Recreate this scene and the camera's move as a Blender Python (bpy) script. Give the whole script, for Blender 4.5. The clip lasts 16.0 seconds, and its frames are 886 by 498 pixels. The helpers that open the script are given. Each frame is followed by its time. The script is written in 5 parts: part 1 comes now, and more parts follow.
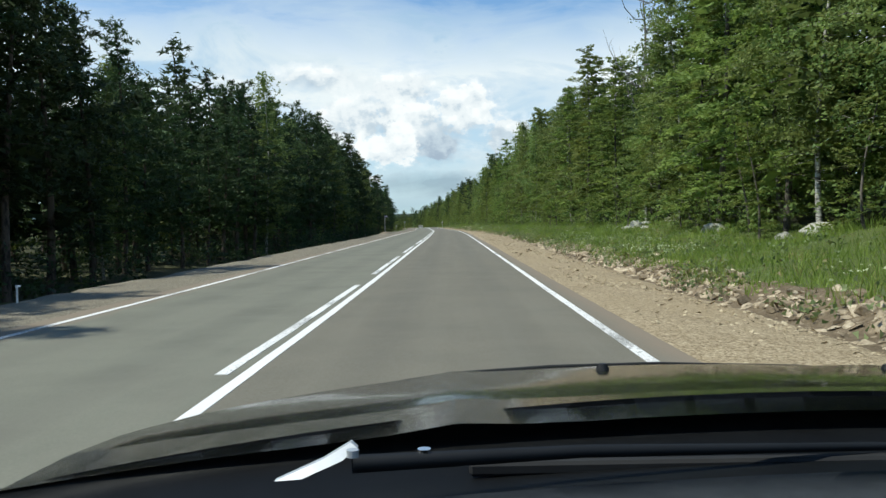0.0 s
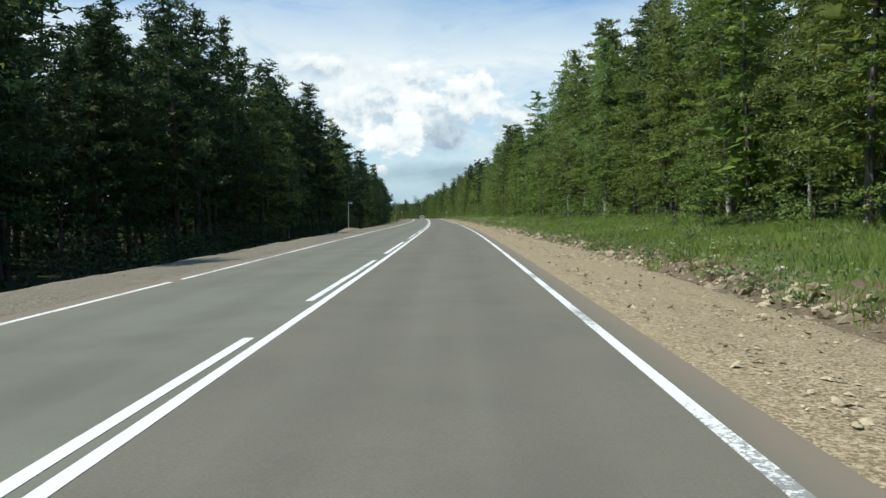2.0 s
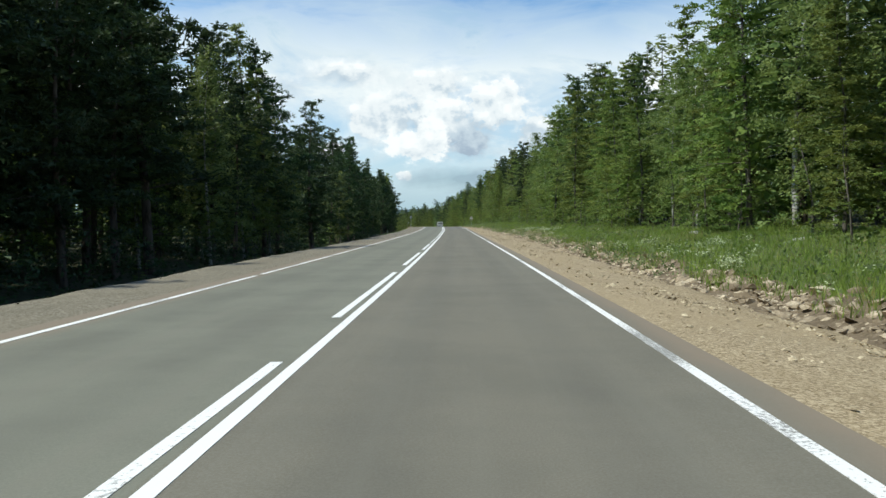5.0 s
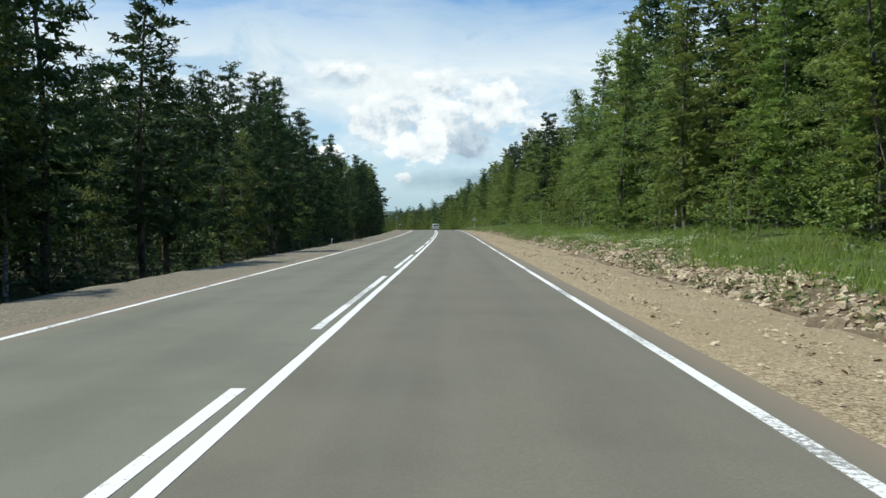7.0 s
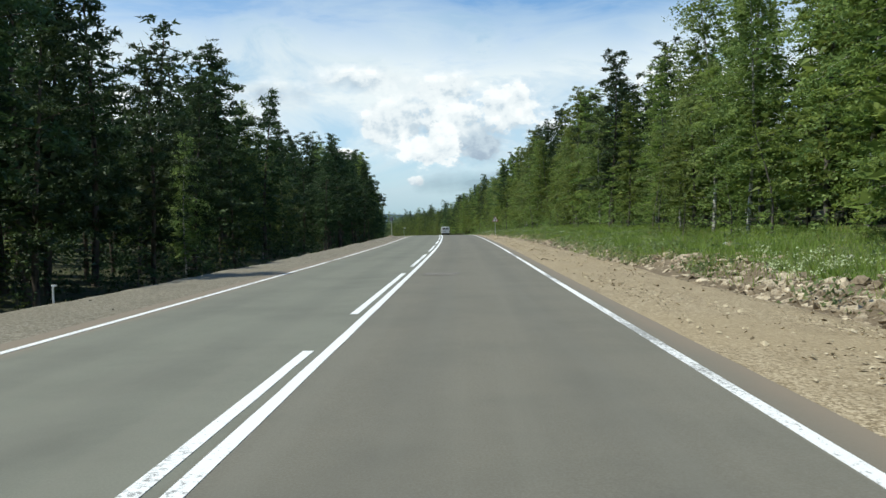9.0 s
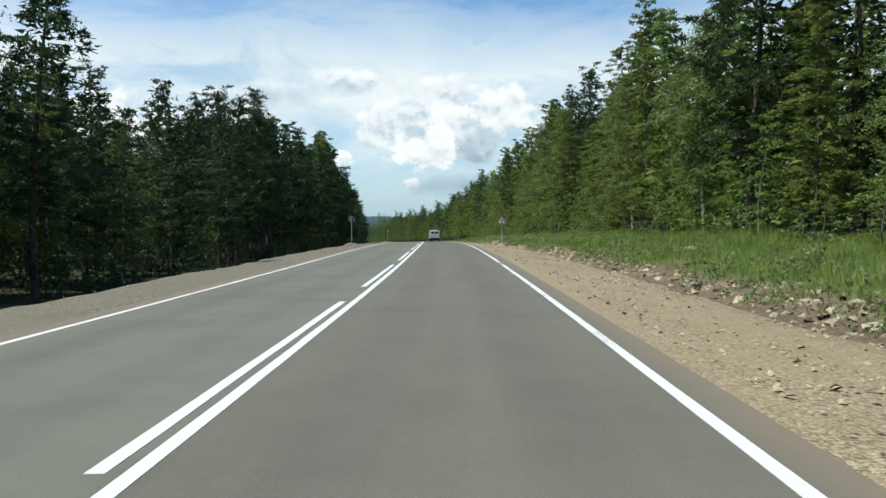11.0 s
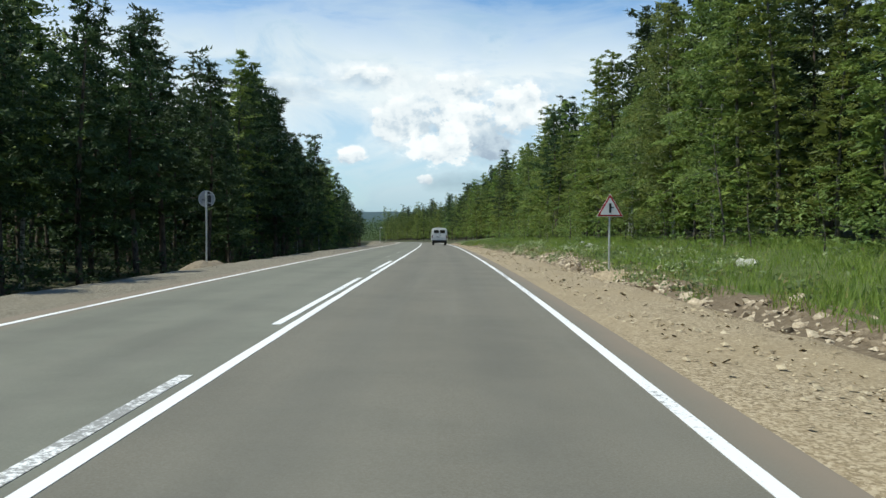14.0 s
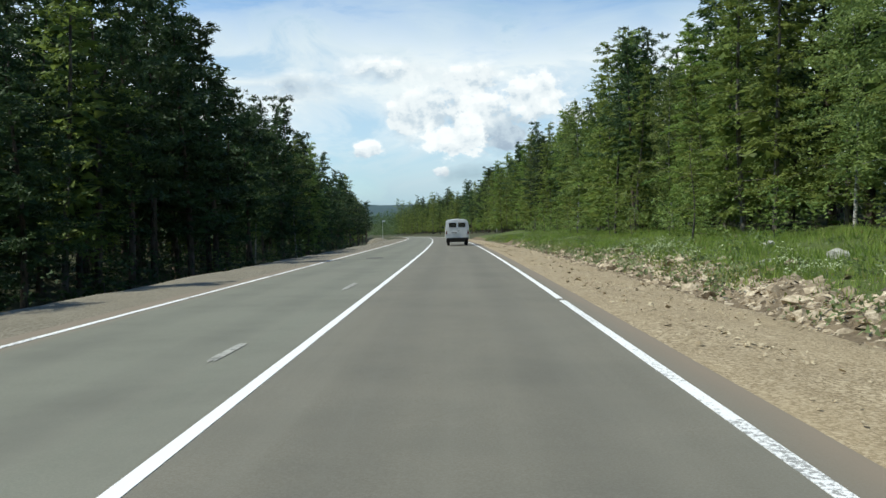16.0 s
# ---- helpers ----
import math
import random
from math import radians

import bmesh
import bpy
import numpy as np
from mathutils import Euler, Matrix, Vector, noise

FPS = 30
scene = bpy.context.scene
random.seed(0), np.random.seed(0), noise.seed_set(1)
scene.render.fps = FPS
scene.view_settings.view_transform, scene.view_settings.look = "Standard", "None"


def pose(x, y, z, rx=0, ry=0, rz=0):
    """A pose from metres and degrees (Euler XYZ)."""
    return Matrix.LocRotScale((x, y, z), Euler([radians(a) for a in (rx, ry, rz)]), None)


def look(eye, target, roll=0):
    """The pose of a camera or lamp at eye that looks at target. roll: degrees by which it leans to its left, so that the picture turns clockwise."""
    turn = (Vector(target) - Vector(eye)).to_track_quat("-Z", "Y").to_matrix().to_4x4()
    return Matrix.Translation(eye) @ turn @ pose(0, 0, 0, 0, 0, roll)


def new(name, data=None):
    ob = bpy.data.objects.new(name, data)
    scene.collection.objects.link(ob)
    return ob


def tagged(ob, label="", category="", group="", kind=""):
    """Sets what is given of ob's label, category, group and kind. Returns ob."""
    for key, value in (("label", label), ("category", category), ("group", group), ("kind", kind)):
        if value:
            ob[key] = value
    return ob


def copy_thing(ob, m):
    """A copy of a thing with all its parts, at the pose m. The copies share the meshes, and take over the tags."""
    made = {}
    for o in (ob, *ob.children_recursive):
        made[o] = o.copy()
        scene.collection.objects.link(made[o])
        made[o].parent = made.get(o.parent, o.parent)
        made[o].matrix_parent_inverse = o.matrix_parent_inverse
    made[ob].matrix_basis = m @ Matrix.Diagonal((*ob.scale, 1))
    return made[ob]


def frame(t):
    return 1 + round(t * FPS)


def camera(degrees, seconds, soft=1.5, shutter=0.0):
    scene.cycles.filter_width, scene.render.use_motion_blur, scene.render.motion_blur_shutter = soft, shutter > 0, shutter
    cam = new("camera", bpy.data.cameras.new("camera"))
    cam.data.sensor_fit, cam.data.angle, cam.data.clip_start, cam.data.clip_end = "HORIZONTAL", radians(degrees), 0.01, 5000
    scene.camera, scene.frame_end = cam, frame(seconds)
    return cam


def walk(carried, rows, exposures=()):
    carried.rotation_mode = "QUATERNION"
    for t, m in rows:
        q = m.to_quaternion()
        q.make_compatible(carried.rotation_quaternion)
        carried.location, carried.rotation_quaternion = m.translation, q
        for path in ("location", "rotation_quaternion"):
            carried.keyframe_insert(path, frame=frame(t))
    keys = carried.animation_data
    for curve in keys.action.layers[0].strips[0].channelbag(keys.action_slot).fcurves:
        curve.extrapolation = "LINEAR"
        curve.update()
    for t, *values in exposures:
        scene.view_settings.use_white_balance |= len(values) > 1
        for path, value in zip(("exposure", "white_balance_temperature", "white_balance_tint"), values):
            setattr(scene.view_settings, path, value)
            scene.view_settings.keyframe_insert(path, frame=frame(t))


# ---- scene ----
cam = camera(58.7, 16.0, soft=1.5)
PATH = [
    (0, pose(1.88, 0.01, 1.30, 88.35, 0.99, 0.87)),
    (0.5, pose(1.93, 12.90, 1.33, 87.94, 0.27, 0.64)),
    (1, pose(1.95, 25.74, 1.39, 87.18, 0.09, 1.04)),
    (1.5, pose(1.88, 38.40, 1.53, 87.98, 0.57, 1.09)),
    (2, pose(1.77, 50.90, 1.63, 87.63, 0.68, 1.32)),
    (2.5, pose(1.56, 63.20, 1.61, 87.12, 0.44, 0.96)),
    (3, pose(1.37, 75.08, 1.73, 87.45, 0.60, 1.24)),
    (3.5, pose(1.12, 87.06, 1.82, 88.38, 1.42, 1.60)),
    (4, pose(0.83, 98.94, 1.89, 89.35, 0.54, 2.38)),
    (4.5, pose(0.53, 110.77, 1.91, 88.50, 0.52, 2.27)),
    (5, pose(0.23, 122.24, 1.93, 88.07, 0.32, 3.05)),
    (7.5, pose(-1.65, 175.89, 1.92, 88.23, -0.06, 3.04)),
    (8, pose(-2.03, 185.86, 1.94, 88.14, 0.36, 3.89)),
    (8.5, pose(-2.47, 195.80, 1.96, 88.35, 0.33, 3.78)),
    (9, pose(-2.87, 205.52, 1.98, 88.42, 0.91, 3.96)),
    (11.5, pose(-4.47, 250.09, 2.16, 88.71, 0.46, 3.52)),
    (12, pose(-4.93, 258.59, 2.15, 88.84, 0.23, 3.64)),
    (12.5, pose(-5.37, 267.07, 2.22, 88.94, 0.09, 3.94)),
    (13, pose(-5.82, 275.39, 2.30, 88.75, 0.15, 3.78)),
    (13.5, pose(-6.30, 283.56, 2.32, 88.69, -0.47, 4.07)),
    (14, pose(-6.87, 291.73, 2.30, 88.35, -0.33, 4.55)),
    (14.5, pose(-7.48, 299.53, 2.30, 88.56, 0.31, 4.78)),
    (15, pose(-8.10, 307.42, 2.33, 88.40, 0.33, 5.40)),
    (15.5, pose(-8.81, 315.37, 2.28, 88.10, 0.70, 5.45)),
    (16, pose(-9.50, 322.99, 2.20, 87.78, 1.09, 5.82)),
]
walk(cam, PATH, ((0, 0.0, 6320, 4), (16, 0.0, 6320, 4)))

# ---------------------------------------------------------------- light and sky
SUN_TO = Vector((-0.76, -0.18, 1.20)).normalized()
sun_data = bpy.data.lights.new("sun", "SUN")
sun_data.energy, sun_data.angle, sun_data.color = 4.5, radians(0.55), (1.0, 0.965, 0.87)
sun = new("sun", sun_data)
sun.matrix_world = look((-60, 60, 120), Vector((-60, 60, 120)) - SUN_TO)

world = bpy.data.worlds.new("sky")
scene.world = world
world.use_nodes = True
wt = world.node_tree
wt.nodes.clear()


def wire(tree, value, socket):
    if isinstance(value, (int, float)):
        socket.default_value = value
    elif isinstance(value, (tuple, list)):
        socket.default_value = value
    else:
        tree.links.new(value, socket)


def mth(tree, op, a, b=0.0, c=0.0, clamp=False):
    n = tree.nodes.new("ShaderNodeMath")
    n.operation, n.use_clamp = op, clamp
    for v, s in zip((a, b, c), n.inputs):
        wire(tree, v, s)
    return n.outputs[0]


def fbm(tree, vec, scale, detail=4.0, rough=0.55, distort=0.0):
    n = tree.nodes.new("ShaderNodeTexNoise")
    wire(tree, vec, n.inputs["Vector"])
    n.inputs["Scale"].default_value = scale
    n.inputs["Detail"].default_value = detail
    n.inputs["Roughness"].default_value = rough
    n.inputs["Distortion"].default_value = distort
    return n.outputs["Fac"]


def ramp(tree, fac, stops, smooth=True):
    n = tree.nodes.new("ShaderNodeValToRGB")
    n.color_ramp.interpolation = "EASE" if smooth else "LINEAR"
    while len(n.color_ramp.elements) < len(stops):
        n.color_ramp.elements.new(0.5)
    for e, (p, col) in zip(n.color_ramp.elements, stops):
        e.position = p
        e.color = (*col, 1) if isinstance(col, tuple) else (col, col, col, 1)
    wire(tree, fac, n.inputs[0])
    return n.outputs["Color"]


def mixc(tree, fac, a, b, mode="MIX"):
    n = tree.nodes.new("ShaderNodeMix")
    n.data_type, n.blend_type = "RGBA", mode
    wire(tree, fac, n.inputs[0])
    for v, s in ((a, n.inputs[6]), (b, n.inputs[7])):
        wire(tree, (*v, 1) if isinstance(v, tuple) and len(v) == 3 else v, s)
    return n.outputs[2]


def build_sky():
    t = wt
    tex = t.nodes.new("ShaderNodeTexCoord").outputs["Generated"]
    sep = t.nodes.new("ShaderNodeSeparateXYZ")
    t.links.new(tex, sep.inputs[0])
    az = mth(t, "MULTIPLY", mth(t, "ARCTAN2", mth(t, "MULTIPLY", sep.outputs[0], -1.0), sep.outputs[1]), 57.296)
    el = mth(t, "MULTIPLY", mth(t, "ARCSINE", sep.outputs[2]), 57.296)

    def plane(ka, ke, shift):
        n = t.nodes.new("ShaderNodeCombineXYZ")
        wire(t, mth(t, "MULTIPLY", mth(t, "ADD", az, shift[0]), ka), n.inputs[0])
        wire(t, mth(t, "MULTIPLY", mth(t, "ADD", el, shift[1]), ke), n.inputs[1])
        return n.outputs[0]

    puff = fbm(t, plane(1.0, 1.2, (0, 0)), 0.42, 5.0, 0.55)
    puff_off = fbm(t, plane(1.0, 1.2, (-0.3, 0.6)), 0.42, 5.0, 0.55)
    fine = fbm(t, plane(1.0, 1.3, (9, 3)), 1.1, 5.0, 0.6)
    wisp = fbm(t, plane(0.55, 1.5, (31, 7)), 0.17, 6.0, 0.60, 0.6)
    patch = fbm(t, plane(0.7, 1.0, (4, 50)), 0.085, 3.0, 0.5)

    def oval(a, e, ra, re):
        dx = mth(t, "DIVIDE", mth(t, "SUBTRACT", az, a), ra)
        dy = mth(t, "DIVIDE", mth(t, "SUBTRACT", el, e), re)
        return mth(t, "SUBTRACT", 1.0, mth(t, "SQRT", mth(t, "ADD", mth(t, "MULTIPLY", dx, dx), mth(t, "MULTIPLY", dy, dy))))

    # cumulus, back to front: azimuth to the left, height, half width, half height (degrees), brightness
    ragged = mth(t, "ADD", mth(t, "MULTIPLY", mth(t, "SUBTRACT", puff, 0.5), 1.7), mth(t, "MULTIPLY", mth(t, "SUBTRACT", fine, 0.5), 0.75))
    relief = mth(t, "ADD", mth(t, "MULTIPLY", mth(t, "SUBTRACT", puff, puff_off), 2.2), mth(t, "MULTIPLY", mth(t, "SUBTRACT", fine, 0.5), 0.8))
    heap_mask, heap_col = None, None
    for a, e, ra, re, sharp, base in (
            (3.4, 7.2, 6.6, 3.5, 1.9, 0.56), (9.2, 10.6, 4.4, 1.2, 1.6, 0.62), (16.5, 9.5, 4.0, 1.3, 1.2, 0.35), (-4.5, 6.4, 3.2, 1.8, 2.0, 0.50),
            (3.6, 9.7, 2.7, 1.5, 3.0, 0.72), (-1.0, 8.6, 3.1, 2.1, 3.4, 0.76), (8.2, 7.5, 2.2, 1.7, 3.2, 0.74), (3.0, 8.0, 1.7, 1.1, 3.4, 0.80),
            (6.3, 7.3, 2.4, 1.8, 3.0, 0.60), (1.2, 5.8, 2.3, 1.7, 2.4, 0.22), (5.1, 5.7, 2.7, 1.6, 4.0, 0.88), (4.0, 6.6, 1.3, 1.2, 4.0, 0.90), (11.0, 5.0, 1.6, 0.8, 3.2, 0.78), (6.0, 3.4, 0.8, 0.45, 3.0, 0.70),
            (-14.0, 8.0, 6.0, 3.5, 2.5, 0.7), (27.0, 7.0, 7.0, 3.2, 2.5, 0.7), (-32.0, 8.0, 9.0, 4.0, 2.5, 0.7), (48.0, 9.0, 9.0, 4.0, 2.5, 0.7)):
        dx = mth(t, "DIVIDE", mth(t, "SUBTRACT", az, a), ra)
        dy = mth(t, "DIVIDE", mth(t, "SUBTRACT", el, e), re)
        o = mth(t, "SUBTRACT", 1.0, mth(t, "SQRT", mth(t, "ADD", mth(t, "MULTIPLY", dx, dx), mth(t, "MULTIPLY", dy, dy))))
        o = mth(t, "MULTIPLY", mth(t, "ADD", o, ragged), sharp, clamp=True)
        lit = mth(t, "ADD", mth(t, "ADD", base, mth(t, "MULTIPLY", dy, 0.22)), mth(t, "MULTIPLY", relief, 0.72), clamp=True)
        c = ramp(t, lit, ((0.0, (0.44, 0.53, 0.65)), (0.40, (0.66, 0.75, 0.84)), (0.72, (0.97, 1.0, 1.03)), (1.0, (1.12, 1.12, 1.12))))
        heap_mask = o if heap_mask is None else mth(t, "MAXIMUM", heap_mask, o)
        heap_col = c if heap_col is None else mixc(t, o, heap_col, c)

    # veil of thin high cloud, torn open into blue towards the zenith
    lift = mth(t, "ADD", el, mth(t, "MULTIPLY", mth(t, "SUBTRACT", wisp, 0.5), 16.0))
    high = mth(t, "MULTIPLY", mth(t, "SUBTRACT", lift, 12.0), 0.20, clamp=True)
    low = mth(t, "MULTIPLY", mth(t, "SUBTRACT", el, 4.0), 0.20, clamp=True)
    veil = mth(t, "ADD", 0.92, mth(t, "MULTIPLY", mth(t, "SUBTRACT", wisp, 0.5), 1.3))
    veil = mth(t, "ADD", veil, mth(t, "MULTIPLY", mth(t, "SUBTRACT", patch, 0.5), 0.9))
    veil = mth(t, "MULTIPLY", mth(t, "SUBTRACT", veil, mth(t, "MULTIPLY", high, 0.95), clamp=True), mth(t, "SUBTRACT", 1.0, mth(t, "MULTIPLY", mth(t, "SUBTRACT", 1.0, low), 0.12)))

    # flat grey base of the distant cloud layer
    band = oval(1.6, 3.2, 4.6, 1.0)
    band = mth(t, "ADD", band, mth(t, "ADD", mth(t, "MULTIPLY", mth(t, "SUBTRACT", wisp, 0.5), 2.0), mth(t, "MULTIPLY", mth(t, "SUBTRACT", puff, 0.5), 1.2)))
    band = mth(t, "MULTIPLY", band, 1.3, clamp=True)

    veil_col = ramp(t, wisp, ((0.36, (0.62, 0.77, 0.90)), (0.48, (0.82, 0.91, 0.98)), (0.60, (0.96, 1.01, 1.04))))
    deep = mth(t, "SUBTRACT", 1.0, mth(t, "MULTIPLY", mth(t, "SUBTRACT", el, 1.0), 0.2, clamp=True))
    veil_col = mixc(t, deep, veil_col, (0.44, 0.60, 0.72))

    sky = t.nodes.new("ShaderNodeTexSky")
    sky.sky_type, sky.sun_disc = "NISHITA", False
    sky.sun_elevation = math.asin(SUN_TO.z)
    sky.sun_rotation = math.atan2(SUN_TO.x, SUN_TO.y)
    sky.air_density, sky.dust_density, sky.ozone_density = 1.0, 0.0, 1.0
    clear = t.nodes.new("ShaderNodeBackground")
    t.links.new(mixc(t, 1.0, sky.outputs[0], (0.80, 0.96, 1.08), "MULTIPLY"), clear.inputs[0])
    clear.inputs[1].default_value = 0.14
    cloud = t.nodes.new("ShaderNodeBackground")
    col = mixc(t, heap_mask, veil_col, heap_col)
    col = mixc(t, mth(t, "MULTIPLY", band, 0.9), col, (0.34, 0.44, 0.54))
    t.links.new(col, cloud.inputs[0])
    cloud.inputs[1].default_value = 0.92
    cover = mth(t, "MAXIMUM", mth(t, "MAXIMUM", heap_mask, veil), mth(t, "MULTIPLY", band, 0.85), clamp=True)
    mix = t.nodes.new("ShaderNodeMixShader")
    wire(t, cover, mix.inputs[0])
    t.links.new(clear.outputs[0], mix.inputs[1])
    t.links.new(cloud.outputs[0], mix.inputs[2])
    out = t.nodes.new("ShaderNodeOutputWorld")
    t.links.new(mix.outputs[0], out.inputs[0])


build_sky()


# ---------------------------------------------------------------- materials
def material(name, rough=0.8, metal=0.0, spec=0.5):
    m = bpy.data.materials.new(name)
    m.use_nodes = True
    t = m.node_tree
    b = t.nodes["Principled BSDF"]
    b.inputs["Roughness"].default_value = rough
    b.inputs["Metallic"].default_value = metal
    b.inputs["Specular IOR Level"].default_value = spec
    return m, t, b


def coords(t, kind="Object"):
    return t.nodes.new("ShaderNodeTexCoord").outputs[kind]


def bump(t, b, height, strength=0.3, distance=0.02):
    n = t.nodes.new("ShaderNodeBump")
    n.inputs["Strength"].default_value = strength
    n.inputs["Distance"].default_value = distance
    wire(t, height, n.inputs["Height"])
    t.links.new(n.outputs[0], b.inputs["Normal"])


def two_scale(name, dark, mid, light, fine, coarse, rough=0.9, bumps=0.4, dist=0.02, spec=0.3):
    """A mineral surface: fine grain over slow stains."""
    m, t, b = material(name, rough, 0.0, spec)
    v = coords(t)
    g, s = fbm(t, v, fine, 5.0, 0.7), fbm(t, v, coarse, 4.0, 0.6)
    c = ramp(t, g, ((0.3, dark), (0.5, mid), (0.72, light)))
    c = mixc(t, ramp(t, s, ((0.35, 0.0), (0.7, 0.45))), c, dark)
    t.links.new(c, b.inputs["Base Color"])
    bump(t, b, g, bumps, dist)
    return m


def plain(name, col, rough=0.6, metal=0.0, spec=0.5, var=0.12, scale=6.0):
    m, t, b = material(name, rough, metal, spec)
    n = fbm(t, coords(t), scale, 5.0, 0.65)
    lo = tuple(max(0.0, c * (1 - var * 2)) for c in col)
    hi = tuple(min(1.0, c * (1 + var)) for c in col)
    t.links.new(ramp(t, n, ((0.3, lo), (0.65, hi))), b.inputs["Base Color"])
    return m


def asphalt_material():
    m, t, b = material("asphalt", 0.88, 0.0, 0.22)
    uv = coords(t, "UV")
    sep = t.nodes.new("ShaderNodeSeparateXYZ")
    t.links.new(uv, sep.inputs[0])
    v = coords(t)
    grain = fbm(t, v, 55.0, 3.0, 0.8)
    stain = fbm(t, v, 0.55, 5.0, 0.65)
    stretch = t.nodes.new("ShaderNodeMapping")
    stretch.inputs["Scale"].default_value = (1.6, 0.05, 1.0)
    t.links.new(uv, stretch.inputs[0])
    streak = fbm(t, stretch.outputs[0], 1.3, 4.0, 0.6)
    # the two lanes were laid at different times: greenish grey and warmer grey
    lane = mth(t, "MULTIPLY", mth(t, "ADD", sep.outputs[0], 0.12), 12.0, clamp=True)
    base = mixc(t, lane, (0.174, 0.176, 0.136), (0.154, 0.139, 0.106))
    base = mixc(t, ramp(t, grain, ((0.3, 0.0), (0.75, 0.55))), base, (0.25, 0.24, 0.195))
    base = mixc(t, ramp(t, stain, ((0.38, 0.0), (0.72, 0.36))), base, (0.108, 0.105, 0.085))
    base = mixc(t, ramp(t, streak, ((0.42, 0.0), (0.72, 0.40))), base, (0.20, 0.19, 0.152))
    # slightly darker, polished wheel tracks
    track = None
    for u0 in (-2.85, -1.25, 1.05, 2.65):
        d = mth(t, "DIVIDE", mth(t, "SUBTRACT", sep.outputs[0], u0), 0.42)
        w = mth(t, "SUBTRACT", 1.0, mth(t, "MULTIPLY", d, d), clamp=True)
        track = w if track is None else mth(t, "ADD", track, w)
    base = mixc(t, mth(t, "MULTIPLY", track, mth(t, "ADD", 0.06, mth(t, "MULTIPLY", stain, 0.30))), base, (0.105, 0.102, 0.086))
    # grit blown in from the shoulders
    edge = mth(t, "SUBTRACT", mth(t, "ABSOLUTE", mth(t, "SUBTRACT", sep.outputs[0], 0.1)), 3.62)
    edge = mth(t, "ADD", mth(t, "MULTIPLY", edge, 2.4), mth(t, "MULTIPLY", mth(t, "SUBTRACT", stain, 0.5), 1.4), clamp=True)
    base = mixc(t, mth(t, "MULTIPLY", edge, 0.9), base, (0.235, 0.190, 0.140))
    t.links.new(base, b.inputs["Base Color"])
    bump(t, b, grain, 0.35, 0.006)
    return m


def paint_material(wear):
    """White road paint, flaked off where the noise runs high."""
    m, t, b = material("road_paint", 0.7, 0.0, 0.3)
    v = coords(t)
    chips, slow = fbm(t, v, 22.0, 4.0, 0.75), fbm(t, v, 0.35, 3.0, 0.5)
    rnd = t.nodes.new("ShaderNodeObjectInfo").outputs["Random"]
    k = mth(t, "ADD", chips, mth(t, "MULTIPLY", mth(t, "SUBTRACT", slow, 0.5), 0.9))
    k = mth(t, "ADD", k, mth(t, "MULTIPLY", mth(t, "SUBTRACT", rnd, 0.5), 0.12 + wear))
    gone = ramp(t, k, ((0.60, 0.0), (0.72, 0.85)))
    t.links.new(mixc(t, gone, (0.80, 0.79, 0.76), (0.19, 0.185, 0.165)), b.inputs["Base Color"])
    bump(t, b, chips, 0.2, 0.004)
    return m


def leaf_material(name, dark, light, trans=0.35, dry=0.0):
    """Foliage: each clump and each tree differs a little; part of the light shines through."""
    m = bpy.data.materials.new(name)
    m.use_nodes = True
    t = m.node_tree
    t.nodes.clear()
    isl = t.nodes.new("ShaderNodeNewGeometry").outputs["Random Per Island"]
    rnd = t.nodes.new("ShaderNodeObjectInfo").outputs["Random"]
    clump = fbm(t, coords(t), 0.9, 3.0, 0.6)
    tone = mth(t, "ADD", mth(t, "MULTIPLY", isl, 0.30), ramp(t, clump, ((0.36, 0.0), (0.64, 0.60))), clamp=True)
    c = mixc(t, tone, dark, light)
    if dry:
        # straw-coloured blades, more of them in some patches
        slow = fbm(t, coords(t), 0.35, 4.0, 0.6)
        straw = mth(t, "GREATER_THAN", mth(t, "ADD", mth(t, "MULTIPLY", isl, 0.5), slow), 1.02 - dry)
        c = mixc(t, mth(t, "MULTIPLY", straw, 0.75), c, (0.30, 0.26, 0.09))
    hsv = t.nodes.new("ShaderNodeHueSaturation")
    t.links.new(c, hsv.inputs["Color"])
    wire(t, mth(t, "ADD", 0.478, mth(t, "MULTIPLY", rnd, 0.036)), hsv.inputs["Hue"])
    wire(t, mth(t, "ADD", 0.78, mth(t, "MULTIPLY", rnd, 0.5)), hsv.inputs["Value"])
    hsv.inputs["Saturation"].default_value = 0.95
    d = t.nodes.new("ShaderNodeBsdfPrincipled")
    d.inputs["Roughness"].default_value = 0.62
    d.inputs["Specular IOR Level"].default_value = 0.3
    tr = t.nodes.new("ShaderNodeBsdfTranslucent")
    t.links.new(hsv.outputs[0], d.inputs["Base Color"])
    t.links.new(hsv.outputs[0], tr.inputs[0])
    mx = t.nodes.new("ShaderNodeMixShader")
    mx.inputs[0].default_value = trans
    t.links.new(d.outputs[0], mx.inputs[1])
    t.links.new(tr.outputs[0], mx.inputs[2])
    out = t.nodes.new("ShaderNodeOutputMaterial")
    t.links.new(mx.outputs[0], out.inputs[0])
    return m


def bark_material(name, dark, light, scale, stretch):
    m, t, b = material(name, 0.9, 0.0, 0.2)
    mp = t.nodes.new("ShaderNodeMapping")
    mp.inputs["Scale"].default_value = (1, 1, stretch)
    t.links.new(coords(t), mp.inputs[0])
    n = fbm(t, mp.outputs[0], scale, 5.0, 0.7)
    t.links.new(ramp(t, n, ((0.38, dark), (0.56, light))), b.inputs["Base Color"])
    bump(t, b, n, 0.6, 0.03)
    return m


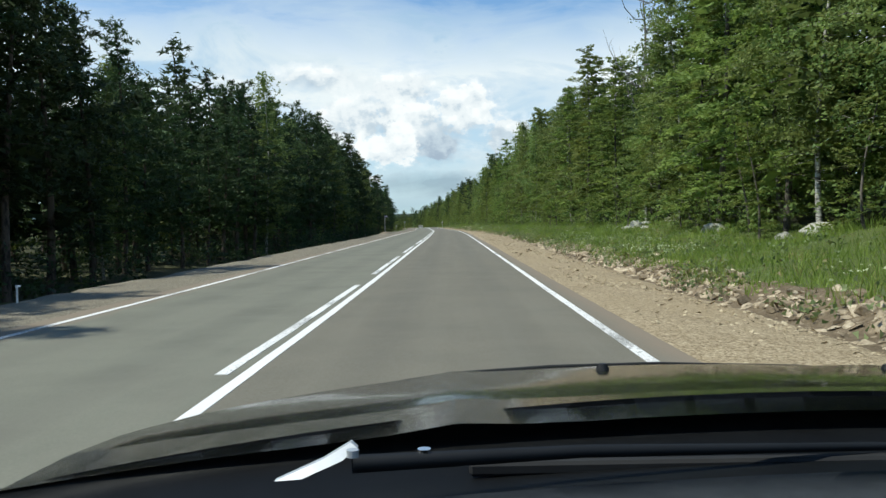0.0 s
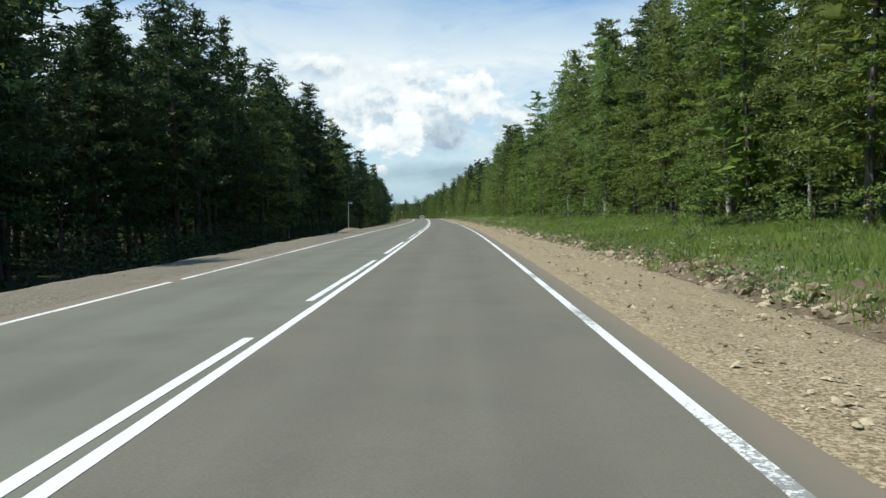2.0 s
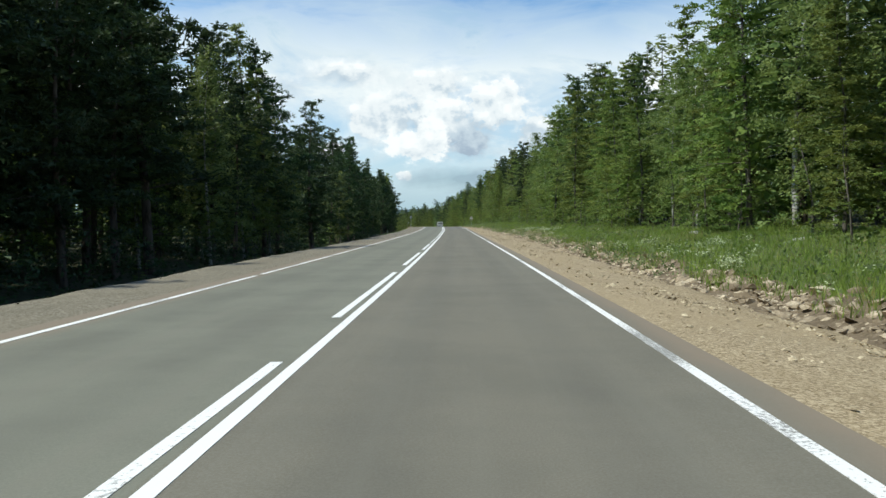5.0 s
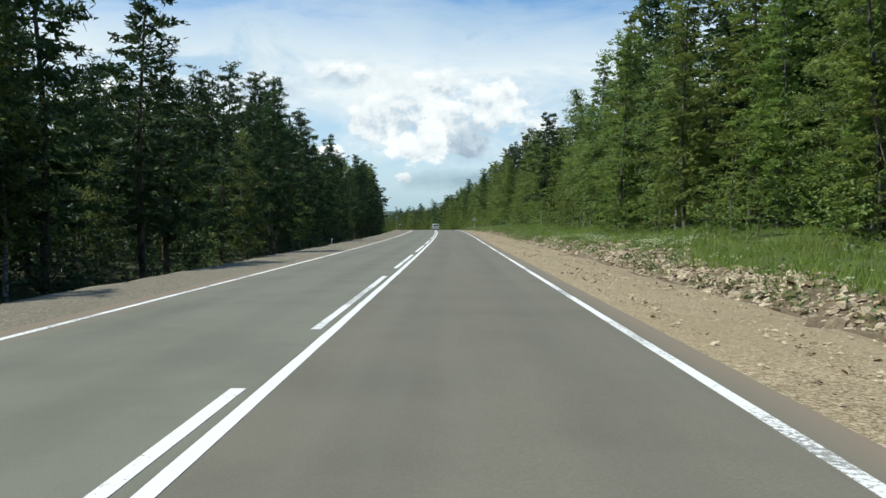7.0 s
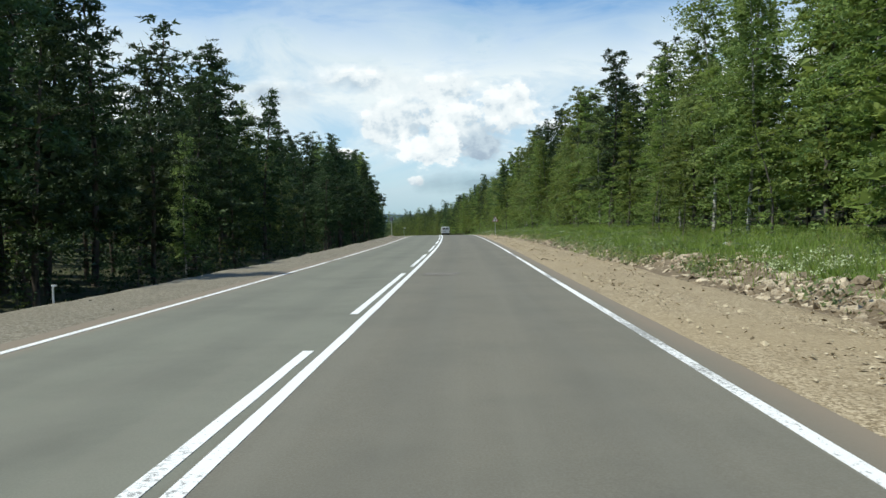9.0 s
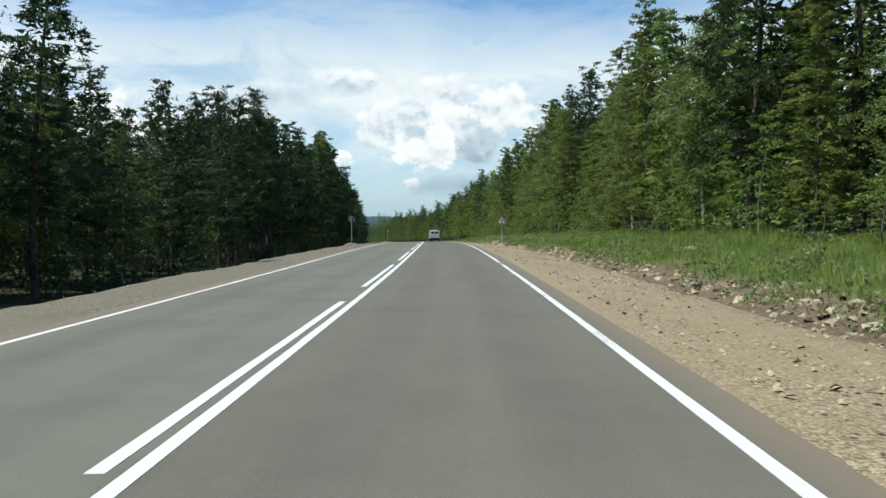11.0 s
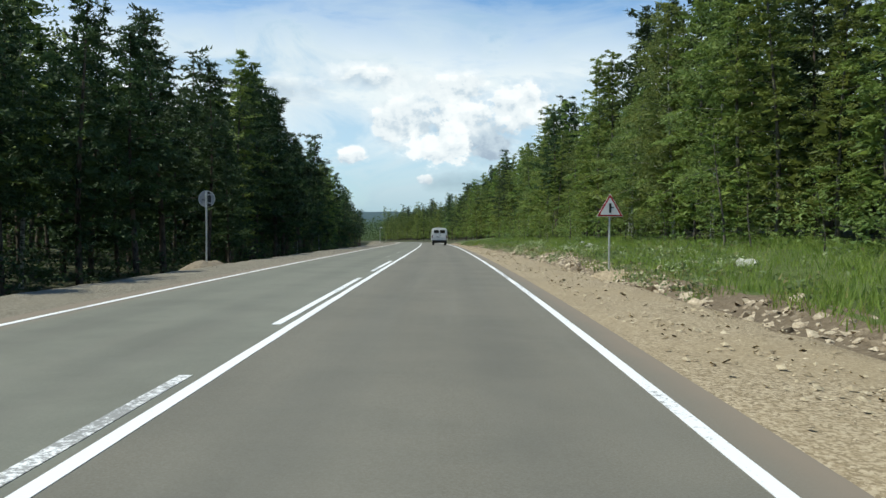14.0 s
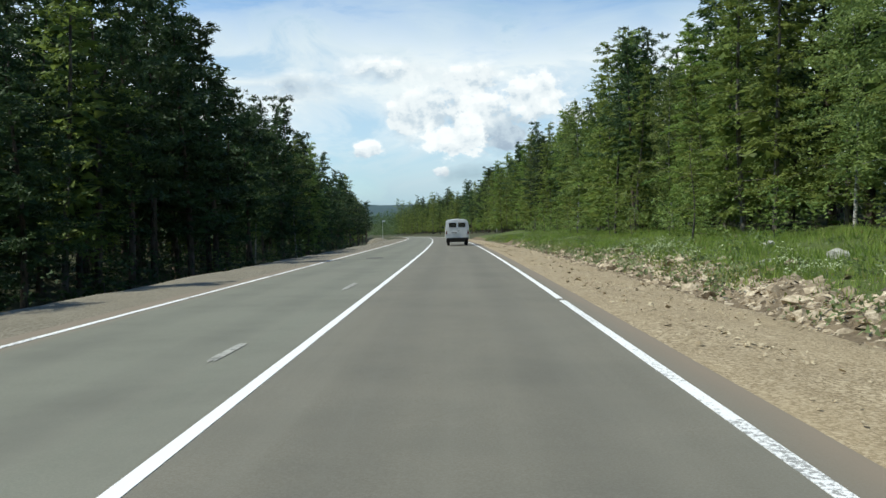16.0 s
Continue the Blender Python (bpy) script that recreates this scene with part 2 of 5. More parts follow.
M_ASPHALT = asphalt_material()
M_PAINT = paint_material(0.10)
M_PAINT_OLD = paint_material(0.35)
def gravel_material(name, dark, mid, light):
    """Packed grit with single stones showing, over slow stains."""
    m, t, b = material(name, 0.95, 0.0, 0.25)
    v = coords(t)
    cells = []
    for scale in (38.0, 13.0):
        n = t.nodes.new("ShaderNodeTexVoronoi")
        n.inputs["Scale"].default_value = scale
        wire(t, v, n.inputs["Vector"])
        sepc = t.nodes.new("ShaderNodeSeparateColor")
        t.links.new(n.outputs["Color"], sepc.inputs[0])
        cells.append((sepc.outputs[0], n.outputs["Distance"]))
    g, s, w = fbm(t, v, 60.0, 4.0, 0.75), fbm(t, v, 0.8, 6.0, 0.7), fbm(t, v, 0.16, 3.0, 0.5)
    k = mth(t, "ADD", mth(t, "MULTIPLY", cells[0][0], 0.45), mth(t, "MULTIPLY", g, 0.55))
    c = ramp(t, k, ((0.34, dark), (0.5, mid), (0.68, light)))
    pale = mth(t, "MULTIPLY", ramp(t, cells[1][0], ((0.78, 0.0), (0.92, 1.0))), ramp(t, cells[1][1], ((0.25, 1.0), (0.5, 0.0))))
    c = mixc(t, mth(t, "MULTIPLY", pale, 0.7), c, tuple(min(1.0, x * 1.2) for x in light))
    c = mixc(t, ramp(t, s, ((0.42, 0.0), (0.70, 0.32))), c, dark)
    c = mixc(t, ramp(t, w, ((0.4, 0.0), (0.65, 0.5))), c, tuple(x * 1.1 for x in mid))
    t.links.new(c, b.inputs["Base Color"])
    bump(t, b, mth(t, "SUBTRACT", k, mth(t, "MULTIPLY", cells[0][1], 0.8)), 0.35, 0.010)
    return m


M_GRAVEL = gravel_material("gravel", (0.190, 0.143, 0.083), (0.330, 0.255, 0.152), (0.52, 0.425, 0.285))
M_GRAVEL_GREY = gravel_material("grey_gravel", (0.112, 0.098, 0.070), (0.190, 0.166, 0.120), (0.30, 0.27, 0.205))
M_SAND = two_scale("sand_mound", (0.145, 0.115, 0.078), (0.245, 0.200, 0.138), (0.36, 0.305, 0.22), 9.0, 1.2, 0.95, 0.8, 0.04)
M_STONE = two_scale("broken_stone", (0.20, 0.160, 0.112), (0.46, 0.385, 0.28), (0.70, 0.62, 0.49), 12.0, 1.4, 0.9, 0.6, 0.03)
def vary_islands(m, lo, hi):
    """Pieces of one mesh differ in tone."""
    t = m.node_tree
    bsdf = t.nodes["Principled BSDF"]
    src = bsdf.inputs["Base Color"].links[0].from_socket
    isl = t.nodes.new("ShaderNodeNewGeometry").outputs["Random Per Island"]
    rnd = t.nodes.new("ShaderNodeObjectInfo").outputs["Random"]
    k = mth(t, "FRACT", mth(t, "ADD", isl, rnd))
    t.links.new(mixc(t, 1.0, src, ramp(t, k, ((0.0, lo), (1.0, hi))), "MULTIPLY"), bsdf.inputs["Base Color"])


vary_islands(M_STONE, (0.55, 0.51, 0.45), (1.28, 1.26, 1.20))
M_BOULDER = two_scale("pale_boulder", (0.24, 0.235, 0.19), (0.50, 0.485, 0.41), (0.74, 0.715, 0.63), 9.0, 1.1, 0.9, 0.7, 0.05)
M_SOIL = two_scale("forest_floor", (0.035, 0.036, 0.018), (0.066, 0.070, 0.032), (0.11, 0.105, 0.055), 3.0, 0.15, 1.0, 0.6, 0.08)
M_TURF = two_scale("turf", (0.054, 0.072, 0.020), (0.100, 0.130, 0.034), (0.165, 0.190, 0.062), 14.0, 0.5, 1.0, 0.8, 0.05)
M_PEBBLE = two_scale("pale_pebble", (0.30, 0.24, 0.15), (0.50, 0.42, 0.29), (0.68, 0.60, 0.45), 20.0, 2.0, 0.9, 0.3, 0.01)
vary_islands(M_PEBBLE, (0.62, 0.58, 0.52), (1.15, 1.14, 1.10))
M_EARTH = two_scale("brown_earth", (0.095, 0.070, 0.042), (0.185, 0.140, 0.088), (0.32, 0.255, 0.17), 11.0, 0.9, 1.0, 0.9, 0.06)
M_FLOWER = plain("pale_blossom", (0.44, 0.49, 0.28), 0.8, 0.0, 0.2, 0.1, 30.0)
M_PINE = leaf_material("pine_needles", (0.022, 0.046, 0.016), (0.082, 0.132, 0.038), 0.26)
M_LARCH = leaf_material("larch_needles", (0.076, 0.132, 0.025), (0.275, 0.345, 0.064), 0.42)
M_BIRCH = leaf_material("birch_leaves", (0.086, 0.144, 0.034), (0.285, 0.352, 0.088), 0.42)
M_FAR = leaf_material("far_foliage", (0.040, 0.078, 0.022), (0.130, 0.190, 0.050), 0.25)
M_GRASS = leaf_material("grass", (0.130, 0.210, 0.028), (0.315, 0.400, 0.066), 0.45, 0.03)
M_WEED = leaf_material("weeds", (0.100, 0.165, 0.045), (0.32, 0.39, 0.17), 0.35, 0.06)
M_BARK = bark_material("pine_bark", (0.040, 0.032, 0.026), (0.14, 0.11, 0.085), 5.0, 0.25)
M_BARK_GREY = bark_material("larch_bark", (0.045, 0.040, 0.034), (0.17, 0.15, 0.125), 5.0, 0.25)
M_BARK_WHITE = bark_material("birch_bark", (0.06, 0.055, 0.05), (0.50, 0.48, 0.43), 3.5, 2.2)
M_DEAD = bark_material("dead_wood", (0.10, 0.09, 0.08), (0.26, 0.24, 0.21), 5.0, 0.25)
M_STEEL = plain("galvanised_steel", (0.58, 0.60, 0.61), 0.45, 0.55, 0.5, 0.10, 9.0)
M_SIGN_BACK = plain("sign_back", (0.42, 0.44, 0.46), 0.5, 0.4, 0.5, 0.12, 4.0)
M_BRACKET = plain("dark_bracket", (0.055, 0.060, 0.065), 0.6)
M_WHITE = plain("sign_white", (0.78, 0.79, 0.78), 0.45, 0.0, 0.5, 0.04, 5.0)
M_RED = plain("sign_red", (0.42, 0.035, 0.045), 0.45, 0.0, 0.5, 0.08, 5.0)
M_BLUE = plain("sign_blue", (0.025, 0.045, 0.26), 0.45, 0.0, 0.5, 0.08, 5.0)
M_BLACK = plain("sign_black", (0.012, 0.012, 0.013), 0.5)

# ---------------------------------------------------------------- the road's line
KNOTS = (0, 20, 40, 60, 80, 120, 160, 200, 240, 280, 320, 360, 420, 520, 700)
HEAD = (0, 0.0075, 0.0081, 0.0072, 0.0128, 0.0239, 0.0381, 0.0409, 0.0447, 0.0659, 0.0812, 0.0904, 0.1129, 0.175, 0.29)
SLOPE = (-0.0039, 0.0077, 0.006, 0.0058, 0.0065, 0.0004, 0.0001, 0.0011, 0.0049, 0.0066, -0.01, -0.0135, -0.0165, -0.020, -0.020)
STEP = 2.0
STATION = np.arange(-80, 1000, STEP)


def smooth(values):
    raw = np.interp(np.arange(-80 - 10, 1000 + 10, STEP), KNOTS, values)
    return np.convolve(raw, np.ones(11) / 11, "valid")


LINE_HEAD, LINE_SLOPE = smooth(HEAD)[:len(STATION)], smooth(SLOPE)[:len(STATION)]
ZERO = int(80 / STEP)
LINE_X = np.cumsum(-np.sin(LINE_HEAD)) * STEP
LINE_Y = np.cumsum(np.cos(LINE_HEAD)) * STEP
LINE_Z = np.cumsum(LINE_SLOPE) * STEP
LINE_X, LINE_Y, LINE_Z = LINE_X - LINE_X[ZERO], LINE_Y - LINE_Y[ZERO], LINE_Z - LINE_Z[ZERO]
ROAD_L, ROAD_R = -4.32, 4.22
EDGE_L, EDGE_R = -3.86, 3.755


def heading(s):
    return float(np.interp(s, STATION, LINE_HEAD))


def at(s, u, dz=0.0):
    """The place s metres along the road, u to the right of its middle line, dz above its level."""
    a = heading(s)
    return Vector((float(np.interp(s, STATION, LINE_X)) + u * math.cos(a),
                   float(np.interp(s, STATION, LINE_Y)) + u * math.sin(a),
                   float(np.interp(s, STATION, LINE_Z)) + dz))


PROFILE_U = (-400, -120, -60, -30, -20, -14, -10, -8.2, -6.8, -4.2, 0, 4.2, 6.0, 7.6, 8.0, 8.5, 9.0, 9.6, 11.4, 14, 17, 20, 30, 60, 120, 400)
PROFILE_Z = (8, 3, 0.8, -0.8, -1.4, -1.6, -1.4, -0.9, -0.24, -0.15, -0.15, -0.15, -0.26, -0.46, -0.40, -0.16, 0.04, 0.10, 0.22, 0.55, 0.9, 1.1, 1.6, 3.4, 7, 18)


def rough(x, y, size, amount):
    return amount * noise.noise(Vector((x / size, y / size, 3.7)))


def foot(s):
    """How far the foot of the sunlit bank lies off its usual line, away from the road."""
    return float(np.interp(s, (0, 30, 60, 80, 100, 120, 160, 208, 245, 290, 337), (-0.5, -0.5, -0.1, 0.1, -0.3, -0.5, -0.1, 0.6, 0.3, 0.1, -0.2)))


def stone_width(s):
    """How wide the strip of broken stones lies at a station, from 0 to 1."""
    return float(np.interp(s, (0, 30, 60, 100, 115, 150, 170, 200, 230, 250, 300, 325, 340, 360, 400), (0.7, 0.8, 0.35, 0.3, 0.6, 0.6, 0.8, 1.0, 0.8, 0.4, 0.35, 0.6, 1.0, 0.8, 0.5)))


def lie(s, u):
    """Height of the ground over the road's level."""
    base = u - foot(s) * float(np.interp(u, (5.5, 6.5, 10.0, 13.5), (0, 1, 1, 0)))
    h = float(np.interp(base, PROFILE_U, PROFILE_Z))
    k = min(1.0, max(0.0, (abs(u) - 7.2) / 3.0))
    return h + k * (rough(s, u, 2.3, 0.22) + rough(s + 50, u, 9.0, 0.35))


def spot(s, u, dz=0.0):
    return at(s, u, lie(s, u) + dz)


def mesh_of(name, verts, faces, mat, smooth_faces=False, uvs=None):
    me = bpy.data.meshes.new(name)
    me.from_pydata([tuple(v) for v in verts], [], faces)
    me.materials.append(mat)
    if smooth_faces:
        me.polygons.foreach_set("use_smooth", [True] * len(me.polygons))
    if uvs is not None:
        layer = me.uv_layers.new(name="plan")
        loops = np.empty(len(me.loops), dtype=np.int32)
        me.loops.foreach_get("vertex_index", loops)
        layer.data.foreach_set("uv", np.asarray(uvs, dtype=np.float32)[loops].ravel())
    me.update()
    return me


def part(name, data, mat, parent, label=""):
    """Links a bmesh or a mesh as one mesh object under a thing or a part."""
    if isinstance(data, bmesh.types.BMesh):
        me = bpy.data.meshes.new(name)
        data.to_mesh(me)
        data.free()
        me.materials.append(mat)
    else:
        me = data
    ob = new(name, me)
    ob.parent = parent
    return tagged(ob, label)


def loft(stations, offsets, height, close_under=0.0):
    """Rows of points across the road at each station. height(s, u) over the road's level."""
    verts, uvs, faces = [], [], []
    n = len(offsets[0]) if isinstance(offsets[0], (list, tuple, np.ndarray)) else len(offsets)
    for i, s in enumerate(stations):
        row = offsets[i] if isinstance(offsets[0], (list, tuple, np.ndarray)) else offsets
        for u in row:
            verts.append(at(s, u, height(s, u)))
            uvs.append((u, s))
    for i in range(len(stations) - 1):
        for j in range(n - 1):
            a = i * n + j
            faces.append((a, a + 1, a + n + 1, a + n))
    return verts, faces, uvs


# ---------------------------------------------------------------- ground, road, shoulders
def build_ground():
    ss = list(np.arange(-78, 460, 2.0)) + list(np.arange(460, 990, 10.0))
    us = ([-120, -80, -55, -40, -30, -24, -20, -17, -15, -13] + list(np.arange(-12, -5.4, 0.6)) + [-4, -2, 0, 2, 4, 5.5, 6.3]
          + list(np.arange(6.7, 15.4, 0.5)) + [16, 17.5, 19, 22, 26, 32, 40, 55, 80, 120])
    rows = []
    for s in ss:
        row = [at(s, u, lie(s, u) - (0.2 if 6.6 < u < 16.5 else 0)) for u in us]
        left, right = row[0].copy(), row[-1].copy()
        far_l = [Vector((left.x - d, left.y, left.z + d * 0.012)) for d in (3000, 900, 250)]
        far_r = [Vector((right.x + d, right.y, right.z + d * 0.03)) for d in (250, 900, 3000)]
        rows.append(far_l + row + far_r)
    first = [Vector((v.x, v.y - 900, v.z)) for v in rows[0]]
    tail = []
    for d, z in ((300, -2), (900, 0), (2600, 6)):
        tail.append([Vector((v.x, v.y + d, v.z + z)) for v in rows[-1]])
    rows = [first] + rows + tail
    n = len(rows[0])
    verts = [v for r in rows for v in r]
    faces = [(i * n + j, i * n + j + 1, (i + 1) * n + j + 1, (i + 1) * n + j) for i in range(len(rows) - 1) for j in range(n - 1)]
    tagged(new("ground", mesh_of("ground", verts, faces, M_SOIL, True)), "uneven forest floor and grassy verge beside the road", "ground", kind="structure")


build_ground()


def build_road():
    ss = np.arange(-70, 620, 2.0)
    us = [ROAD_L, ROAD_L + 0.02, -2.6, -1.2, 0.0, 1.2, 2.6, ROAD_R - 0.02, ROAD_R]
    def top(s, u):
        return (-0.10 if u in (ROAD_L, ROAD_R) else 0.0) - 0.004 * abs(u)
    v, f, uv = loft(ss, us, top)
    tagged(new("road", mesh_of("road", v, f, M_ASPHALT, False, uv)), "worn grey asphalt two-lane forest road", "road", kind="structure")


build_road()


def shoulder(name, inner, outer, mat, label, seed, wander, fall):
    ss = np.arange(-70, 470, 0.7)
    offs = []
    for s in ss:
        w = outer + (foot(s) if outer > 0 else 0) + wander * noise.noise(Vector((s / 7.0, seed, 0))) + wander * 0.6 * noise.noise(Vector((s / 1.7, seed, 5)))
        i = inner + 0.20 * noise.noise(Vector((s / 2.2, seed, 9))) + 0.12 * noise.noise(Vector((s / 0.8, seed, 2)))
        offs.append([i, i + (w - i) * 0.06, i + (w - i) * 0.2, i + (w - i) * 0.4, i + (w - i) * 0.6, i + (w - i) * 0.8, i + (w - i) * 0.93, w])
    def up(s, u):
        k = (u - inner) / (outer + (foot(s) if outer > 0 else 0) - inner)
        base = -0.016 - 0.004 * abs(inner) + 0.02 * min(1.0, k * 12) - fall * max(0.0, k) ** 1.3
        if k > 0.96:
            base -= 0.14
        return base + 0.035 * noise.noise(Vector((s / 0.9, u / 0.7, seed))) * min(1, k * 3) + 0.05 * noise.noise(Vector((s / 4.0, u / 1.5, seed + 3))) * min(1, k * 2)
    v, f, uv = loft(ss, offs, up)
    if outer < inner:
        f = [tuple(reversed(q)) for q in f]
    tagged(new(name, mesh_of(name, v, f, mat, True, uv)), label, "road shoulder", kind="structure")


shoulder("shoulder_left", ROAD_L + 0.18, -6.95, M_GRAVEL_GREY, "grey-brown compacted gravel shoulder along the asphalt", 11, 0.16, 0.08)
shoulder("shoulder_right", ROAD_R - 0.22, 7.85, M_GRAVEL, "sandy yellow-brown gravel shoulder along the asphalt", 23, 0.32, 0.36)


def bank_zone(s):
    """Where the broken stones form a whole bank."""
    return abs(s - 204) < 22 or abs(s - 344) < 15


def turf():
    """The grown-over part of the verge, from the stones to the trees."""
    ss = np.arange(-70, 470, 1.0)
    def edge(s):
        wide = sum(bank_zone(s + d) for d in (-3, -1.5, 0, 1.5, 3)) / 5.0
        return 8.3 + 0.7 * stone_width(s) + foot(s) + 0.4 * wide + 0.5 * noise.noise(Vector((s / 3.0, 1, 4))) + 0.3 * noise.noise(Vector((s / 0.9, 1, 4)))
    offs = []
    for s in ss:
        a = edge(s)
        offs.append([a, a + 0.25] + [a + 0.25 + (17.25 - a) * k for k in (0.12, 0.25, 0.4, 0.55, 0.7, 0.85, 1.0)])
    def up(s, u):
        k = min(1.0, max(0.0, (u - edge(s)) / 0.25))
        return lie(s, u) - 0.06 + 0.13 * k + 0.05 * k * noise.noise(Vector((s / 0.8, u / 0.8, 2)))
    v, f, uv = loft(ss, offs, up)
    tagged(new("verge", mesh_of("verge", v, f, M_TURF, True, uv)), "grassed verge between the stones and the forest", "verge", kind="structure")


turf()


def bank_foot():
    """Bare brown earth under the stones."""
    ss = np.arange(-70, 470, 1.0)
    def up(s, u):
        return lie(s, u) + 0.04 - (0.12 if u - foot(s) < 7.0 else 0.10 * max(0.0, u - foot(s) - 8.9)) + 0.06 * noise.noise(Vector((s / 0.7, u / 0.5, 8)))
    v, f, uv = loft(ss, [[u + foot(s) for u in (6.7, 7.3, 7.7, 8.0, 8.3, 8.6, 8.9, 9.2, 9.5, 9.9, 10.4)] for s in ss], up)
    tagged(new("bank_foot", mesh_of("bank_foot", v, f, M_EARTH, True, uv)), "bare brown earth at the foot of the verge", "bank", kind="structure")


bank_foot()


def stripe(name, s0, s1, u, width, mat, label, ripple=0.006):
    n = max(2, int((s1 - s0) / 1.0) + 1)
    ss = np.linspace(s0, s1, n)
    verts, faces, uvs = [], [], []
    for k, s in enumerate(ss):
        a = u - width / 2 + ripple * noise.noise(Vector((s * 1.7, u, 1)))
        b = u + width / 2 + ripple * noise.noise(Vector((s * 1.7, u, 8)))
        for uu, z in ((a, -0.002), (a, 0.005), (b, 0.005), (b, -0.002)):
            verts.append(at(s, uu, z - 0.004 * abs(uu)))
        if k:
            p = 4 * (k - 1)
            for j in range(3):
                faces.append((p + j, p + j + 1, p + j + 5, p + j + 4))
    faces += [(3, 2, 1, 0), (4 * n - 4, 4 * n - 3, 4 * n - 2, 4 * n - 1)]
    return tagged(new(name, mesh_of(name, verts, faces, mat)), label, "road marking", "road markings", "structure")


stripe("edge_line_right", -60, 337.6, EDGE_R, 0.12, M_PAINT, "white painted line along the road edge")
stripe("edge_line_right", 338.0, 620, EDGE_R, 0.12, M_PAINT, "white painted line along the road edge")
for a, b in ((-60, 67.2), (67.9, 125.5), (126.2, 143.0), (143.6, 620)):
    stripe("edge_line_left", a, b, EDGE_L, 0.12, M_PAINT, "white painted line along the road edge")
stripe("centre_line", -60, 620, 0.0, 0.125, M_PAINT, "white painted solid line in the road's middle", 0.01)
for k in range(-4, 23):
    s = 7.05 + 14.06 * k
    old = k in (2, 3, 19, 20, 21)
    stripe("centre_dash", s, s + (10.4 if k < 22 else 9.2), -0.235, 0.125, M_PAINT_OLD if old else M_PAINT,
           "flaking white painted dash beside the solid line" if old else "white painted dash beside the solid line", 0.01)


def road_patch(s, u, length, width, mat, label):
    """A thin mend or smear on the asphalt, with a ragged edge."""
    verts = [at(s, u, 0.010 - 0.004 * abs(u))]
    n = 22
    for k in range(n):
        a = 2 * math.pi * k / n
        sq = 1.0 / max(abs(math.cos(a)), abs(math.sin(a))) ** 0.8
        r = sq * (1 + 0.25 * noise.noise(Vector((math.cos(a) * 2 + s, math.sin(a) * 2, u))))
        du = width / 2 * r * math.cos(a)
        verts.append(at(s + length / 2 * r * math.sin(a), u + du, 0.008 - 0.004 * abs(u + du)))
    faces = [(0, 1 + k, 1 + (k + 1) % n) for k in range(n)]
    tagged(new("road_patch", mesh_of("road_patch", verts, faces, mat)), label, "road patch", kind="structure")


M_MEND = plain("pale_mend", (0.185, 0.168, 0.142), 0.85, 0.0, 0.3, 0.2, 6.0)
M_SMEAR = plain("old_paint_smear", (0.34, 0.33, 0.29), 0.85, 0.0, 0.3, 0.25, 9.0)
M_TAR = plain("tar_mend", (0.100, 0.094, 0.082), 0.8, 0.0, 0.3, 0.2, 6.0)
road_patch(227.8, 0.86, 1.1, 1.0, M_MEND, "pale square mend in the worn asphalt")
road_patch(342.0, -0.75, 2.2, 0.13, M_SMEAR, "faint smear of old white paint on the asphalt")
road_patch(332.0, -0.80, 1.3, 0.12, M_SMEAR, "faint smear of old white paint on the asphalt")
road_patch(360.7, -2.0, 1.5, 0.8, M_TAR, "dark tar mend in the worn asphalt")
road_patch(86.0, 0.95, 0.5, 0.45, M_MEND, "pale square mend in the worn asphalt")
road_patch(80.3, 2.7, 0.35, 0.40, M_TAR, "small dark tar mend in the worn asphalt")
road_patch(83.4, 2.7, 0.30, 0.36, M_TAR, "small dark tar mend in the worn asphalt")
road_patch(308.2, 1.85, 0.22, 0.34, M_MEND, "pale square mend in the worn asphalt")


# ---------------------------------------------------------------- trees
def tube(verts, faces, path, radii, sides):
    base = len(verts)
    for i, (p, r) in enumerate(zip(path, radii)):
        p = Vector(p)
        d = Vector(path[min(i + 1, len(path) - 1)]) - Vector(path[max(i - 1, 0)])
        q = d.to_track_quat("Z", "Y")
        for k in range(sides):
            a = 2 * math.pi * k / sides
            verts.append(p + q @ Vector((r * math.cos(a), r * math.sin(a), 0)))
    for i in range(len(path) - 1):
        for k in range(sides):
            a, b = base + i * sides + k, base + i * sides + (k + 1) % sides
            faces.append((a, b, b + sides, a + sides))


def leaves(centres, along, across, length, width):
    """Small leaves and needle sprays: a pointed blade each, as arrays."""
    c, a, b = np.asarray(centres), np.asarray(along), np.asarray(across)
    l, w = length[:, None], width[:, None] / 2
    n = len(c)
    v = np.empty((n, 3, 3))
    v[:, 0], v[:, 1], v[:, 2] = c - a * l * 0.45 - b * w, c - a * l * 0.25 + b * w, c + a * l * 0.55
    return v.reshape(-1, 3), [(3 * i, 3 * i + 1, 3 * i + 2) for i in range(n)]


def unit(v):
    return v / np.maximum(np.linalg.norm(v, axis=1, keepdims=True), 1e-6)


